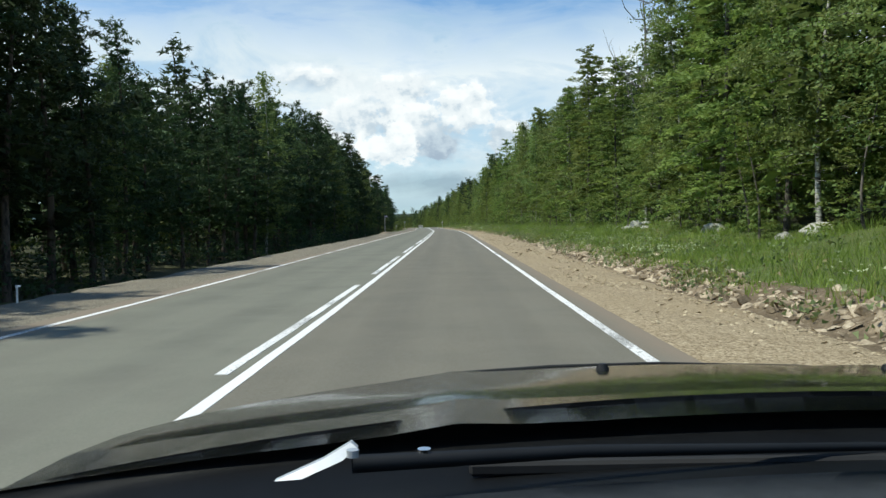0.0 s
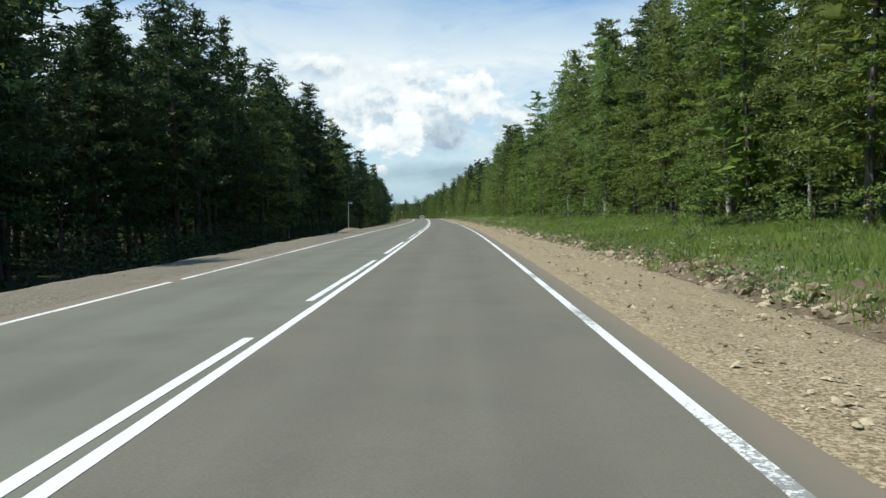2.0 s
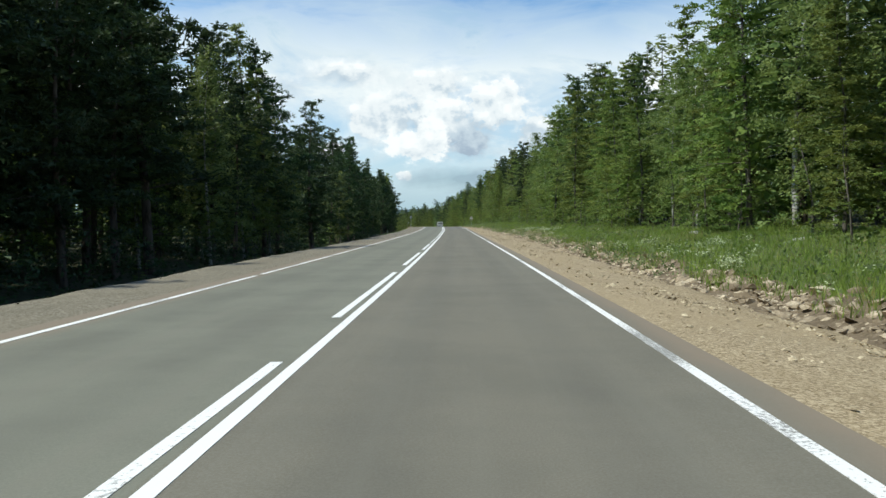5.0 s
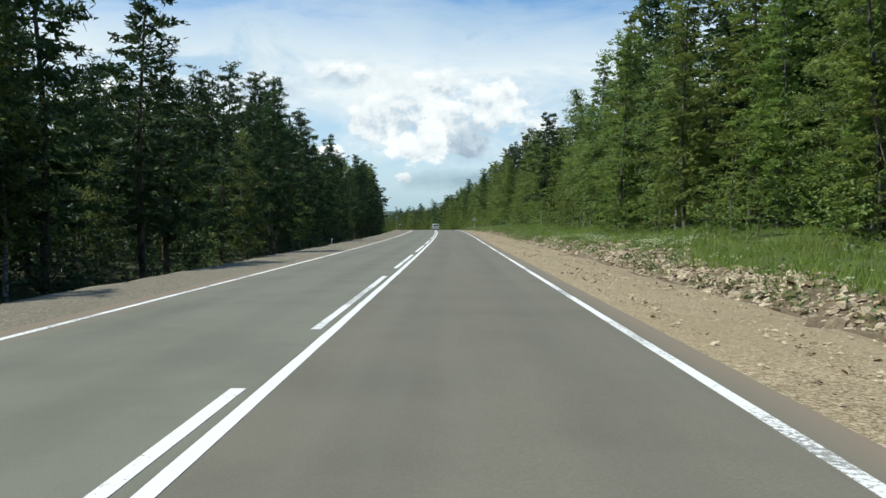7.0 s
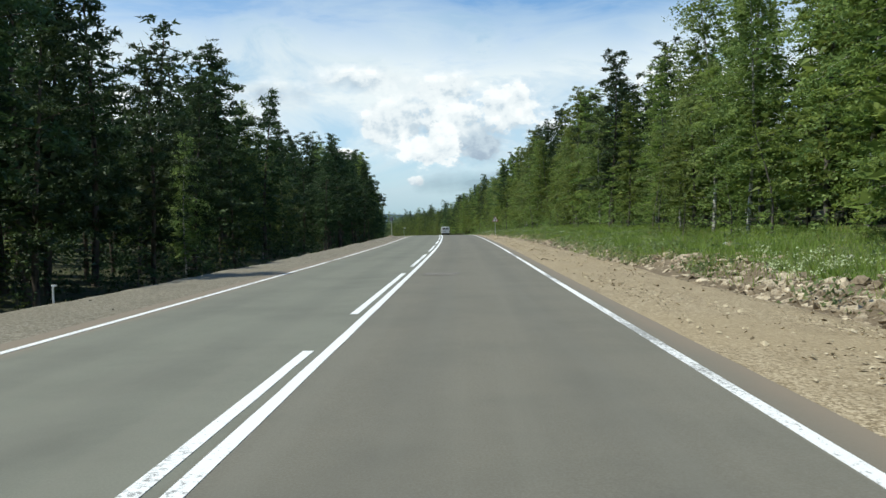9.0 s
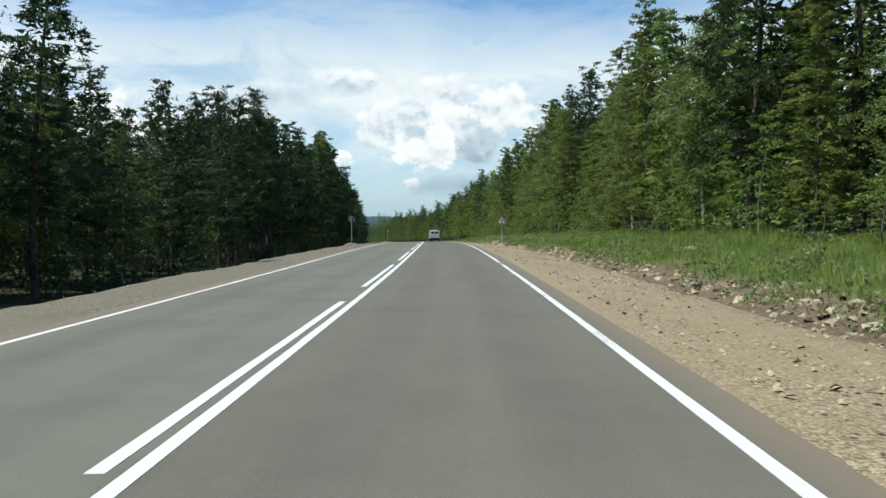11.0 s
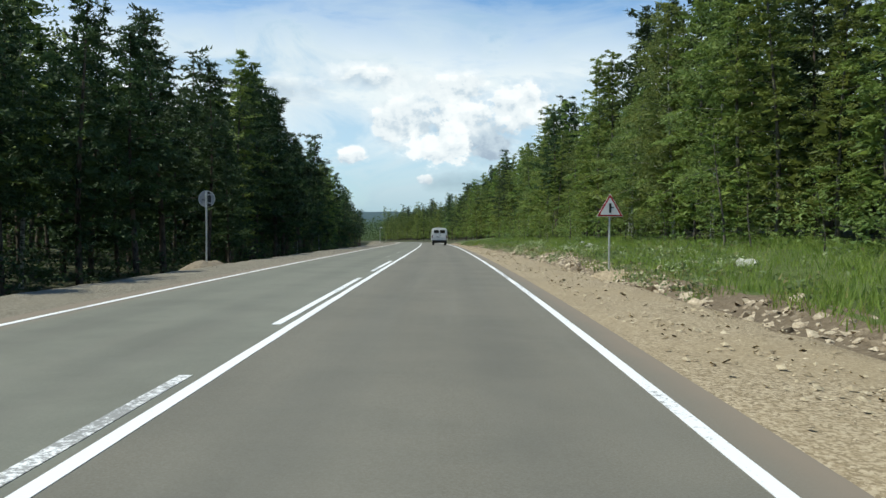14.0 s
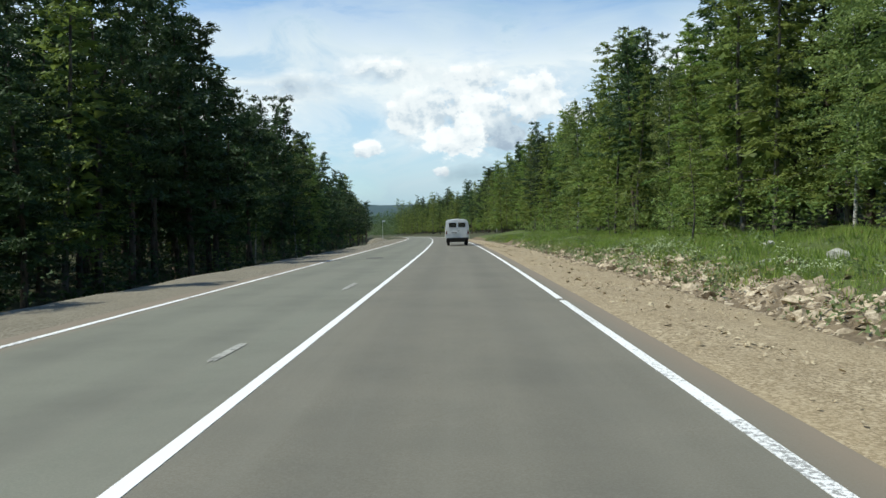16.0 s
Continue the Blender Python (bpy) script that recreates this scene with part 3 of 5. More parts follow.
def build_tree(kind, seed, detail=1.0):
    """A tapered trunk with limbs, and a crown of leafy twigs, at the origin."""
    rng, rnd = np.random.default_rng(seed), random.Random(seed)
    H = {"pine": 16.0, "larch": 15.5, "birch": 14.5, "young": 6.0}[kind]
    r0 = {"pine": 0.15, "larch": 0.105, "birch": 0.085, "young": 0.05}[kind]
    low = {"pine": rnd.uniform(0.10, 0.34), "larch": rnd.uniform(0.05, 0.13), "birch": rnd.uniform(0.10, 0.24), "young": 0.02}[kind]
    reach = {"pine": 2.35, "larch": 2.7, "birch": 2.4, "young": 1.5}[kind]
    lean = (rnd.uniform(-0.6, 0.6), rnd.uniform(-0.6, 0.6))

    def stem(z):
        k = z / H
        return Vector((lean[0] * k * k + 0.14 * math.sin(k * 5 + seed), lean[1] * k * k + 0.14 * math.cos(k * 4 + seed), z))

    tv, tf = [], []
    zs = [-0.4, 0.15] + [H * k for k in ((0.1, 0.25, 0.4, 0.55, 0.7, 0.85, 0.97) if detail > 0.4 else (0.3, 0.6, 0.97))]
    tube(tv, tf, [stem(z) for z in zs], [r0 * 1.45 if z < 0 else max(0.015, r0 * (1.08 - z / H)) for z in zs], 7 if detail > 0.4 else 5)
    # dead stubs on the bare lower stem
    if detail > 0.4 and kind != "young":
        for _ in range(7):
            z, az, long = H * rnd.uniform(0.08, low + 0.1), rnd.uniform(0, 6.283), rnd.uniform(0.4, 1.3)
            tube(tv, tf, [stem(z), stem(z) + Vector((math.cos(az) * long, math.sin(az) * long, rnd.uniform(-0.3, 0.15)))], (0.014, 0.004), 3)
    count = int({"pine": 62, "larch": 108, "birch": 78, "young": 40}[kind] * (1.0 if detail > 0.3 else 0.62))
    twigs = {"pine": 7, "larch": 9, "birch": 9, "young": 5}[kind]
    per = max(2, int({"pine": 30, "larch": 15, "birch": 19, "young": 12}[kind] * detail ** 0.85))
    big = 0.60 * detail ** -0.28
    bare = [rnd.uniform(0, 6.283) for _ in range(2)]
    C, A, B, L, W = [], [], [], [], []
    for i in range(count):
        if kind == "larch" or kind == "young":
            # limbs sit in tiers, with gaps between them
            tier = (i // 5 + 0.5 + rnd.uniform(-0.36, 0.36)) / math.ceil(count / 5)
            k = low + (0.99 - low) * tier
        else:
            k = low + (0.985 - low) * (i + rnd.random()) / count
        q = (k - low) / (1 - low)
        if kind == "pine":
            span = reach * (0.50 + 0.80 * math.sin(min(1.0, q * 1.1 + 0.14) * math.pi) ** 0.8) * (1 - 0.38 * q * q) * rnd.uniform(0.5, 1.2)
            rise = rnd.uniform(-0.12, 0.38) + 0.45 * q
        elif kind == "larch" or kind == "young":
            span = reach * (1.10 - q) ** 0.70 * rnd.uniform(0.5, 1.2) * min(1.0, 0.6 + q * 3)
            rise = rnd.uniform(-0.22, 0.10) + 0.55 * q
        else:
            span = reach * (0.45 + 0.80 * math.sin(min(1.0, q * 0.95 + 0.12) * math.pi)) * rnd.uniform(0.4, 1.2) * (1 - 0.45 * q)
            rise = rnd.uniform(0.2, 0.9)
        az = i * 2.399 + rnd.uniform(-0.6, 0.6)
        for gap in bare:
            if abs((az - gap + math.pi) % 6.283 - math.pi) < 0.45 and rnd.random() < 0.6:
                span *= 0.5
        out = Vector((math.cos(az), math.sin(az), 0))
        root = stem(H * k)
        sag = {"pine": -0.05, "larch": -0.20, "young": -0.12, "birch": -0.35}[kind]

        def limb(f):
            return root + out * span * f + Vector((0, 0, span * (rise * f + sag * f * f * 1.6)))

        if detail > 0.4 and i % (3 if detail > 0.6 else 6) == 0:
            rr = max(0.010, r0 * 0.24 * (1 - 0.6 * q))
            tube(tv, tf, [limb(0), limb(0.5), limb(0.95)], [rr, rr * 0.6, rr * 0.2], 4)
        m = max(3, int(twigs * (0.35 + 0.75 * span / reach)))
        side = np.array([-math.sin(az), math.cos(az), 0.0])
        if kind == "pine":
            # rounded tufts of needles along the outer limb
            f = np.clip(rng.beta(2.4, 1.0, m), 0.25, 1.0)
            tuft = np.array([limb(x) for x in f]) + side * (rng.normal(0, 0.30, (m, 1)) * span * (1.15 - f[:, None]) * 0.9) + rng.normal(0, 0.10, (m, 3))
            size = rng.uniform(0.26, 0.52, m)
            t = np.repeat(np.arange(m), per)
            n = len(t)
            ray = unit(rng.normal(0, 1, (n, 3)) + (0.25 * out.x, 0.25 * out.y, 0.35))
            far = size[t] * rng.uniform(0.25, 1.0, n)
            c = tuft[t] + ray * far[:, None] * (1.0, 1.0, 0.62)
            al = unit(ray + rng.normal(0, 0.45, (n, 3)))
            C.append(c), A.append(al), B.append(unit(np.cross(al, rng.normal(0, 1, (n, 3)))))
            L.append(rng.uniform(0.24, 0.42, n) * big * 1.15), W.append(rng.uniform(0.10, 0.17, n) * big * 1.15)
            continue
        f = np.clip(rng.beta(2.0, 1.2, m), 0.12, 1.0)
        base = np.array([limb(x) for x in f])
        ahead = np.array([out.x, out.y, rise + 2 * sag])
        way = unit(rng.choice([-1.0, 1.0], (m, 1)) * side * rng.uniform(0.3, 1.1, (m, 1)) + ahead * rng.uniform(0.4, 1.0, (m, 1)) + rng.normal(0, 0.16, (m, 3)))
        long = span * rng.uniform(0.18, 0.46, m) * (1.25 - 0.6 * f)
        if kind == "birch":
            way = unit(way * 0.6 + (0, 0, -0.8) + rng.normal(0, 0.3, (m, 3)))
            long = rng.uniform(0.35, 1.1, m)
        t = np.repeat(np.arange(m), per)
        n = len(t)
        g = rng.random(n) ** 0.8
        spread = {"larch": 0.075, "young": 0.05, "birch": 0.13}[kind]
        c = base[t] + way[t] * (long[t] * g)[:, None] + rng.normal(0, 1, (n, 3)) * spread * (1, 1, 0.8)
        flat = unit(np.array([0.25 * out.x, 0.25 * out.y, 1.0]) + rng.normal(0, 1, (n, 3)) * {"larch": 0.7, "young": 0.6, "birch": 0.9}[kind])
        if kind == "birch":
            al = unit(rng.normal(0, 1, (n, 3)) * 0.7 + (0.3 * out.x, 0.3 * out.y, -0.6))
        else:
            al = unit(way[t] * 0.8 + rng.normal(0, 1, (n, 3)) * (0.7, 0.7, 0.5))
        C.append(c), A.append(al), B.append(unit(np.cross(al, flat)))
        if kind == "birch":
            L.append(rng.uniform(0.14, 0.28, n) * big), W.append(rng.uniform(0.12, 0.22, n) * big)
        else:
            s = 0.75 if kind == "young" else 1.0
            L.append(rng.uniform(0.20, 0.42, n) * big * s), W.append(rng.uniform(0.10, 0.18, n) * big * s)
    # the close inner foliage round the stem
    if kind != "young":
        n = 300 if detail > 0.3 else 170
        q = rng.random(n) ** 0.9
        z = H * (low + (0.985 - low) * q)
        wide = reach * (0.46 if kind == "larch" else 0.42) * ((1.06 - q) ** 0.7 if kind == "larch" else np.sin(np.clip(q * 0.9 + 0.14, 0, 1) * math.pi) ** 0.6)
        a, r = rng.uniform(0, 6.283, n), np.sqrt(rng.random(n)) * wide
        mid = np.array([stem(x) for x in z])
        C.append(mid + np.stack([r * np.cos(a), r * np.sin(a), np.zeros(n)], 1))
        al = unit(np.stack([np.cos(a), np.sin(a), rng.normal(-0.1, 0.4, n)], 1))
        A.append(al), B.append(unit(np.cross(al, rng.normal(0, 0.8, (n, 3)) + (0, 0, 0.6))))
        taper = 1.1 - 0.6 * q
        L.append(rng.uniform(0.5, 0.9, n) * taper), W.append(rng.uniform(0.26, 0.5, n) * taper)
    v, f = leaves(np.concatenate(C), np.concatenate(A), np.concatenate(B), np.concatenate(L), np.concatenate(W))
    bark = {"pine": M_BARK, "larch": M_BARK_GREY, "birch": M_BARK_WHITE, "young": M_BARK_GREY}[kind]
    leaf = {"pine": M_PINE, "larch": M_LARCH, "birch": M_BIRCH, "young": M_LARCH}[kind]
    return mesh_of("trunk", tv, tf, bark, True), mesh_of("crown", v, f, leaf)


TREE_LABEL = {"pine": "tall dark green pine in the dense forest edge", "larch": "bright green larch branched almost down to the grass",
              "birch": "slender white-barked birch with light green leaves", "young": "young green larch at the forest edge"}


def template(kind, seed, detail, side):
    root = new({"pine": "pine_tree", "larch": "larch_tree", "birch": "birch_tree", "young": "young_tree"}[kind])
    trunk, crown = build_tree(kind, seed, detail)
    part("trunk", trunk, None, root)
    part("crown", crown, None, root)
    return tagged(root, TREE_LABEL[kind], "tree", side)


# how tall the forest stands along the road, shaded side and sunlit side
GROW_S = np.arange(0, 781, 10.0)
GROW_LEFT = (0.95, 0.95, 0.95, 0.95, 0.78, 0.55, 0.61, 0.88, 0.90, 0.69, 0.80, 1.01, 0.85, 0.94, 0.82, 1.07, 1.07, 1.04, 0.84, 0.96, 0.82, 0.55, 0.55, 0.72, 0.83, 0.56, 0.55, 0.89, 0.56, 0.55, 0.59, 0.77, 0.55, 0.87, 0.70, 0.55, 1.00, 0.98, 0.91, 0.70,
             0.62, 1.02, 0.72, 0.79, 0.57, 0.61, 0.55, 0.82, 0.55, 0.80, 0.59, 0.55, 0.60, 0.55, 0.55, 0.55, 0.55, 0.68, 0.55, 0.72, 0.77, 0.77, 0.88, 0.72, 0.81, 1.01, 1.00, 1.00, 1.00, 1.00, 1.00, 1.00, 1.00, 1.00, 1.00, 1.00, 1.00, 1.00, 1.00)
GROW_RIGHT = (1.00, 1.00, 1.00, 1.00, 1.00, 1.00, 0.81, 0.77, 0.90, 0.94, 0.89, 0.89, 0.83, 1.13, 1.00, 0.60, 1.05, 0.77, 0.73, 0.69, 0.60, 1.22, 0.67, 0.84, 1.07, 0.91, 0.55, 0.75, 0.76, 0.79, 0.84, 0.81, 0.66, 0.82, 1.04, 0.55, 1.05, 0.55, 0.85, 0.88,
              0.90, 0.75, 0.89, 0.65, 0.85, 0.87, 0.77, 0.94, 0.55, 1.04, 0.74, 0.74, 0.80, 0.73, 0.82, 0.77, 0.55, 0.55, 0.70, 0.70, 0.55, 0.71, 0.65, 0.66, 0.60, 1.15, 0.55, 0.55, 0.80, 0.66, 0.77, 0.81, 0.76, 0.85, 0.91, 0.67, 0.98, 1.37, 1.00)


def grow(s, u):
    return float(np.interp(s, GROW_S, GROW_LEFT if u < 0 else GROW_RIGHT))


def forest():
    rnd = random.Random(404)
    near = {k: [template(k, 31 * i + 7, 1.0, "roadside forest") for i in range(n)] for k, n in (("larch", 5), ("birch", 4), ("pine", 2), ("young", 3))}
    middling = {k: [template(k, 37 * i + 3, 0.58, "roadside forest") for i in range(n)] for k, n in (("pine", 5), ("birch", 3), ("larch", 2))}
    plainer = {k: [template(k, 43 * i + 11, 0.36, "roadside forest") for i in range(n)] for k, n in (("pine", 5), ("larch", 4), ("birch", 3))}
    used = set()

    def plant(kind, s, u, size, pool=near):
        tmpl = rnd.choice(pool[kind])
        m = Matrix.Translation(spot(s, u)) @ Matrix.Rotation(rnd.uniform(0, 6.283), 4, "Z") @ Matrix.Diagonal((size * rnd.uniform(1.12, 1.40), size * rnd.uniform(1.12, 1.40), size, 1))
        if tmpl in used:
            k = tmpl.scale
            copy_thing(tmpl, m @ Matrix.Diagonal((1 / k.x, 1 / k.y, 1 / k.z, 1)))
        else:
            tmpl.matrix_basis = m
            used.add(tmpl)

    def pick(weights):
        return rnd.choices(list(weights), list(weights.values()))[0]

    # shaded side: pines and birches behind the bank; sunlit side: larches and birches down to the grass
    for u, gap, start, end, mixture, scale, pool in (
            (-15.8, 3.5, 2, 380, {"pine": 7, "larch": 0.5, "birch": 1.2}, 1.20, middling),
            (-15.8, 3.7, 381, 460, {"pine": 7, "larch": 0.5, "birch": 1.2}, 1.20, plainer),
            (-19.4, 3.6, 6, 470, {"pine": 7, "larch": 1.0, "birch": 0.6}, 1.20, plainer),
            (16.6, 3.5, 4, 384, {"larch": 6.2, "birch": 2.6, "pine": 0.5}, 1.14, near),
            (16.6, 4.2, 385, 580, {"larch": 6, "birch": 1.5, "pine": 1.5}, 1.14, plainer),
            (20.4, 3.8, 8, 560, {"larch": 3.5, "birch": 0.8, "pine": 4.5}, 1.20, plainer)):
        s = start
        while s < end:
            size = rnd.uniform(0.78, 1.16) * scale * grow(s, u)
            plant(pick(mixture), s + rnd.uniform(-1, 1), u + rnd.uniform(-1.2, 1.2) + (2.1 if u == -15.8 and (200 < s < 235 or 286 < s < 318 or 330 < s < 352) else -1.3 if u == -15.8 and 84 < s < 172 else 0), size, pool)
            s += gap * rnd.uniform(0.75, 1.25)
    # saplings in front of both edges
    s = -8
    while s < 440:
        plant("young", s, 14.3 + rnd.uniform(-0.8, 0.9), rnd.uniform(0.3, 0.9))
        if rnd.random() < 0.5:
            plant("young", s + 2, -13.6 + rnd.uniform(-1.2, 1.0), rnd.uniform(0.3, 0.55))
        s += rnd.uniform(3.5, 8)

    # the rows behind them, one mass of crowns and trunks
    rng = np.random.default_rng(606)
    for leaf_kind, rows in (("pine", ((-23.4, 4.0, 12, 470), (-28.5, 4.4, 12, 470), (-34, 5.0, 12, 470), (-15.8, 5.0, 462, 760), (-20.0, 5.0, 472, 760), (-25, 6.0, 472, 760),
                                      (20.5, 6.5, 562, 760), (25.0, 6.0, 472, 760), (31.0, 5.0, 380, 760), (38.0, 5.0, 400, 760), (46.0, 6.0, 420, 760))),
                            ("larch", ((23.8, 3.3, 12, 560), (28.0, 5.0, 12, 560), (-26, 14.0, 12, 470), (16.4, 4.6, 582, 760), (22.5, 6.5, 562, 760), (-16.6, 12.0, 462, 760)))):
        tv, tf, cv, cf = [], [], [], []
        made = [build_tree(leaf_kind, 57 * i + 5, 0.12) for i in range(3)]
        data = []
        for trunk, crown in made:
            pair = []
            for me in (trunk, crown):
                co = np.empty(len(me.vertices) * 3)
                me.vertices.foreach_get("co", co)
                pair.append((co.reshape(-1, 3), [tuple(p.vertices) for p in me.polygons]))
            data.append(pair)
        nt = nc = 0
        for u, gap, s, end in rows:
            while s < end:
                pair = data[rng.integers(3)]
                size, turn = rng.uniform(0.75, 1.2) * 1.18 * grow(s, u), rng.uniform(0, 6.283)
                c, d = math.cos(turn) * size * 1.55, math.sin(turn) * size * 1.55
                rot = np.array([[c, d, 0], [-d, c, 0], [0, 0, size]])
                base = np.array(spot(s + rng.uniform(-1.5, 1.5), u + rng.uniform(-2, 2)))
                for (co, fa), vs, fs, n in ((pair[0], tv, tf, nt), (pair[1], cv, cf, nc)):
                    vs.append(co @ rot + base)
                    fs.extend([tuple(i + n for i in q) for q in fa])
                nt += len(pair[0][0])
                nc += len(pair[1][0])
                s += gap * rng.uniform(0.75, 1.25)
        bark = M_BARK if leaf_kind == "pine" else M_BARK_GREY
        leaf = M_PINE if leaf_kind == "pine" else M_LARCH
        root = new("forest_behind")
        part("trunks", mesh_of("trunks", np.concatenate(tv), tf, bark, True), None, root)
        part("crowns", mesh_of("crowns", np.concatenate(cv), cf, leaf), None, root)
        tagged(root, "dense " + ("dark pine" if leaf_kind == "pine" else "green larch") + " forest behind the roadside trees", "forest", kind="stuff")
        for me in (m for pair in made for m in pair):
            bpy.data.meshes.remove(me)

    # undergrowth between the trunks; the left takes dark pine colour for the forest's shade
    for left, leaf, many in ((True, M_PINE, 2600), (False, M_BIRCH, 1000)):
        C, A, B, L, W = [], [], [], [], []
        for k in range(many):
            s = rnd.uniform(4, 460)
            u = -rnd.uniform(13.0, 26) if left else (rnd.uniform(14.2, 17.5) if k % 2 else rnd.uniform(17, 27))
            p, h, n = np.array(spot(s, u)), rnd.uniform(0.8, 4.8) if abs(u) > 16 else rnd.uniform(0.5, 2.9), 76
            knots = rng.normal(0, 1, (7, 3)) * (h * 0.32, h * 0.32, 0)
            knots[:, 2] = rng.random(7) ** 0.8 * h
            off = knots[rng.integers(7, size=n)] + rng.normal(0, 1, (n, 3)) * (h * 0.10, h * 0.10, h * 0.06)
            al = unit(rng.normal(0, 1, (n, 3)) * (1, 1, 0.5))
            C.append(p + off), A.append(al), B.append(unit(np.cross(al, rng.normal(0, 0.6, (n, 3)) + (0, 0, 1))))
            L.append(rng.uniform(0.12, 0.27, n)), W.append(rng.uniform(0.08, 0.17, n))
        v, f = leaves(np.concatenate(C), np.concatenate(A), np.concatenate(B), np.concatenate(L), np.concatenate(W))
        tagged(new("undergrowth", mesh_of("undergrowth", v, f, leaf)), ("dark shade-coloured" if left else "bright leafy") + " undergrowth between the trunks at the forest edge", "bushes", kind="stuff")


forest()


def far_woods():
    """The forest that goes on behind, one sheet of crowns."""
    rng, rnd = np.random.default_rng(77), random.Random(78)
    C, A, B, L, W = [], [], [], [], []
    def crown(p, h, n, size):
        q = rng.random(n) ** 1.1
        r = (1.04 - q) ** 0.8 * h * 0.22 * rng.uniform(0.3, 1.1, n)
        a = rng.uniform(0, 6.283, n)
        c = np.stack([p.x + r * np.cos(a), p.y + r * np.sin(a), p.z + h * q], 1)
        al = unit(np.stack([np.cos(a), np.sin(a), rng.normal(0, 0.4, n)], 1))
        C.append(c), A.append(al), B.append(unit(np.cross(al, rng.normal(0, 0.5, (n, 3)) + (0, 0, 1))))
        L.append(rng.uniform(0.8, 1.8, n) * size), W.append(rng.uniform(0.5, 1.1, n) * size)
    for row in (15.5, 18.5, 22, 26, 31, 38):
        for side in (-1, 1):
            s = 762 if row < 26 else 480
            front = row < 20
            while s < 980:
                crown(spot(s, side * (row + rnd.uniform(-1.6, 1.6))), rnd.uniform(10, 17), 150 if front else 70, 0.5 if front else 0.8)
                s += rnd.uniform(2.0, 5.0) if s < 680 else rnd.uniform(4, 10)
    for i in range(500):
        s, u = rnd.uniform(470, 980), rnd.choice([-1, 1]) * rnd.uniform(42, 120)
        crown(spot(s, u), rnd.uniform(11, 15), 40, 1.5)
    for i in range(1700):
        s, u = rnd.uniform(-70, 455), rnd.choice([-1, 1]) * rnd.uniform(33, 70)
        crown(spot(s, u), rnd.uniform(12, 17), 34, 1.5)
    v, f = leaves(np.concatenate(C), np.concatenate(A), np.concatenate(B), np.concatenate(L), np.concatenate(W))
    tagged(new("far_woods", mesh_of("far_woods", v, f, M_FAR)), "distant mixed green woods along the road", "woods", kind="stuff")


far_woods()


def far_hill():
    """A long wooded ridge on the horizon, distance haze mixed into its colour."""
    m = two_scale("hazed_ridge", (0.040, 0.066, 0.072), (0.052, 0.085, 0.088), (0.07, 0.10, 0.095), 0.06, 0.006, 1.0, 0.0, 0.1)
    verts, faces = [], []
    cols = 220
    for r in range(7):
        for i in range(cols):
            a = radians(-75 + 150 * i / (cols - 1))
            d = 1900 + 130 * r
            top = 48 + 8 * noise.noise(Vector((a * 5, 2, 0))) + 7 * noise.noise(Vector((a * 22, 5, 0))) + 2.5 * noise.noise(Vector((a * 260, 9, 0)))
            top += 12 * max(0.0, -a) * 2 + 18 * max(0.0, a - 0.2)
            z = -12 + (top + 12) * math.sin(min(1.0, r / 5.0) * math.pi / 2) if r < 6 else -20
            verts.append((-math.sin(a) * d - 5, math.cos(a) * d + 200, z))
    for r in range(6):
        for i in range(cols - 1):
            p = r * cols + i
            faces.append((p, p + 1, p + cols + 1, p + cols))
    tagged(new("backdrop", mesh_of("backdrop", verts, faces, m, True)), "wooded ridge on the horizon, coloured blue-green for haze", "hill", kind="structure")


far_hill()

# ---------------------------------------------------------------- verge: rubble, boulders, grass
def stone_mesh(seed, squash=0.62):
    bm = bmesh.new()
    bmesh.ops.create_icosphere(bm, subdivisions=1, radius=1.0)
    rnd = random.Random(seed)
    shift = Vector((rnd.uniform(0, 50), rnd.uniform(0, 50), 0))
    for v in bm.verts:
        k = 1.0 + 0.7 * noise.noise(v.co * 0.9 + shift) + rnd.uniform(-0.28, 0.22)
        v.co = Vector((v.co.x * k * 1.15, v.co.y * k * 0.85, v.co.z * k * squash))
    return bm


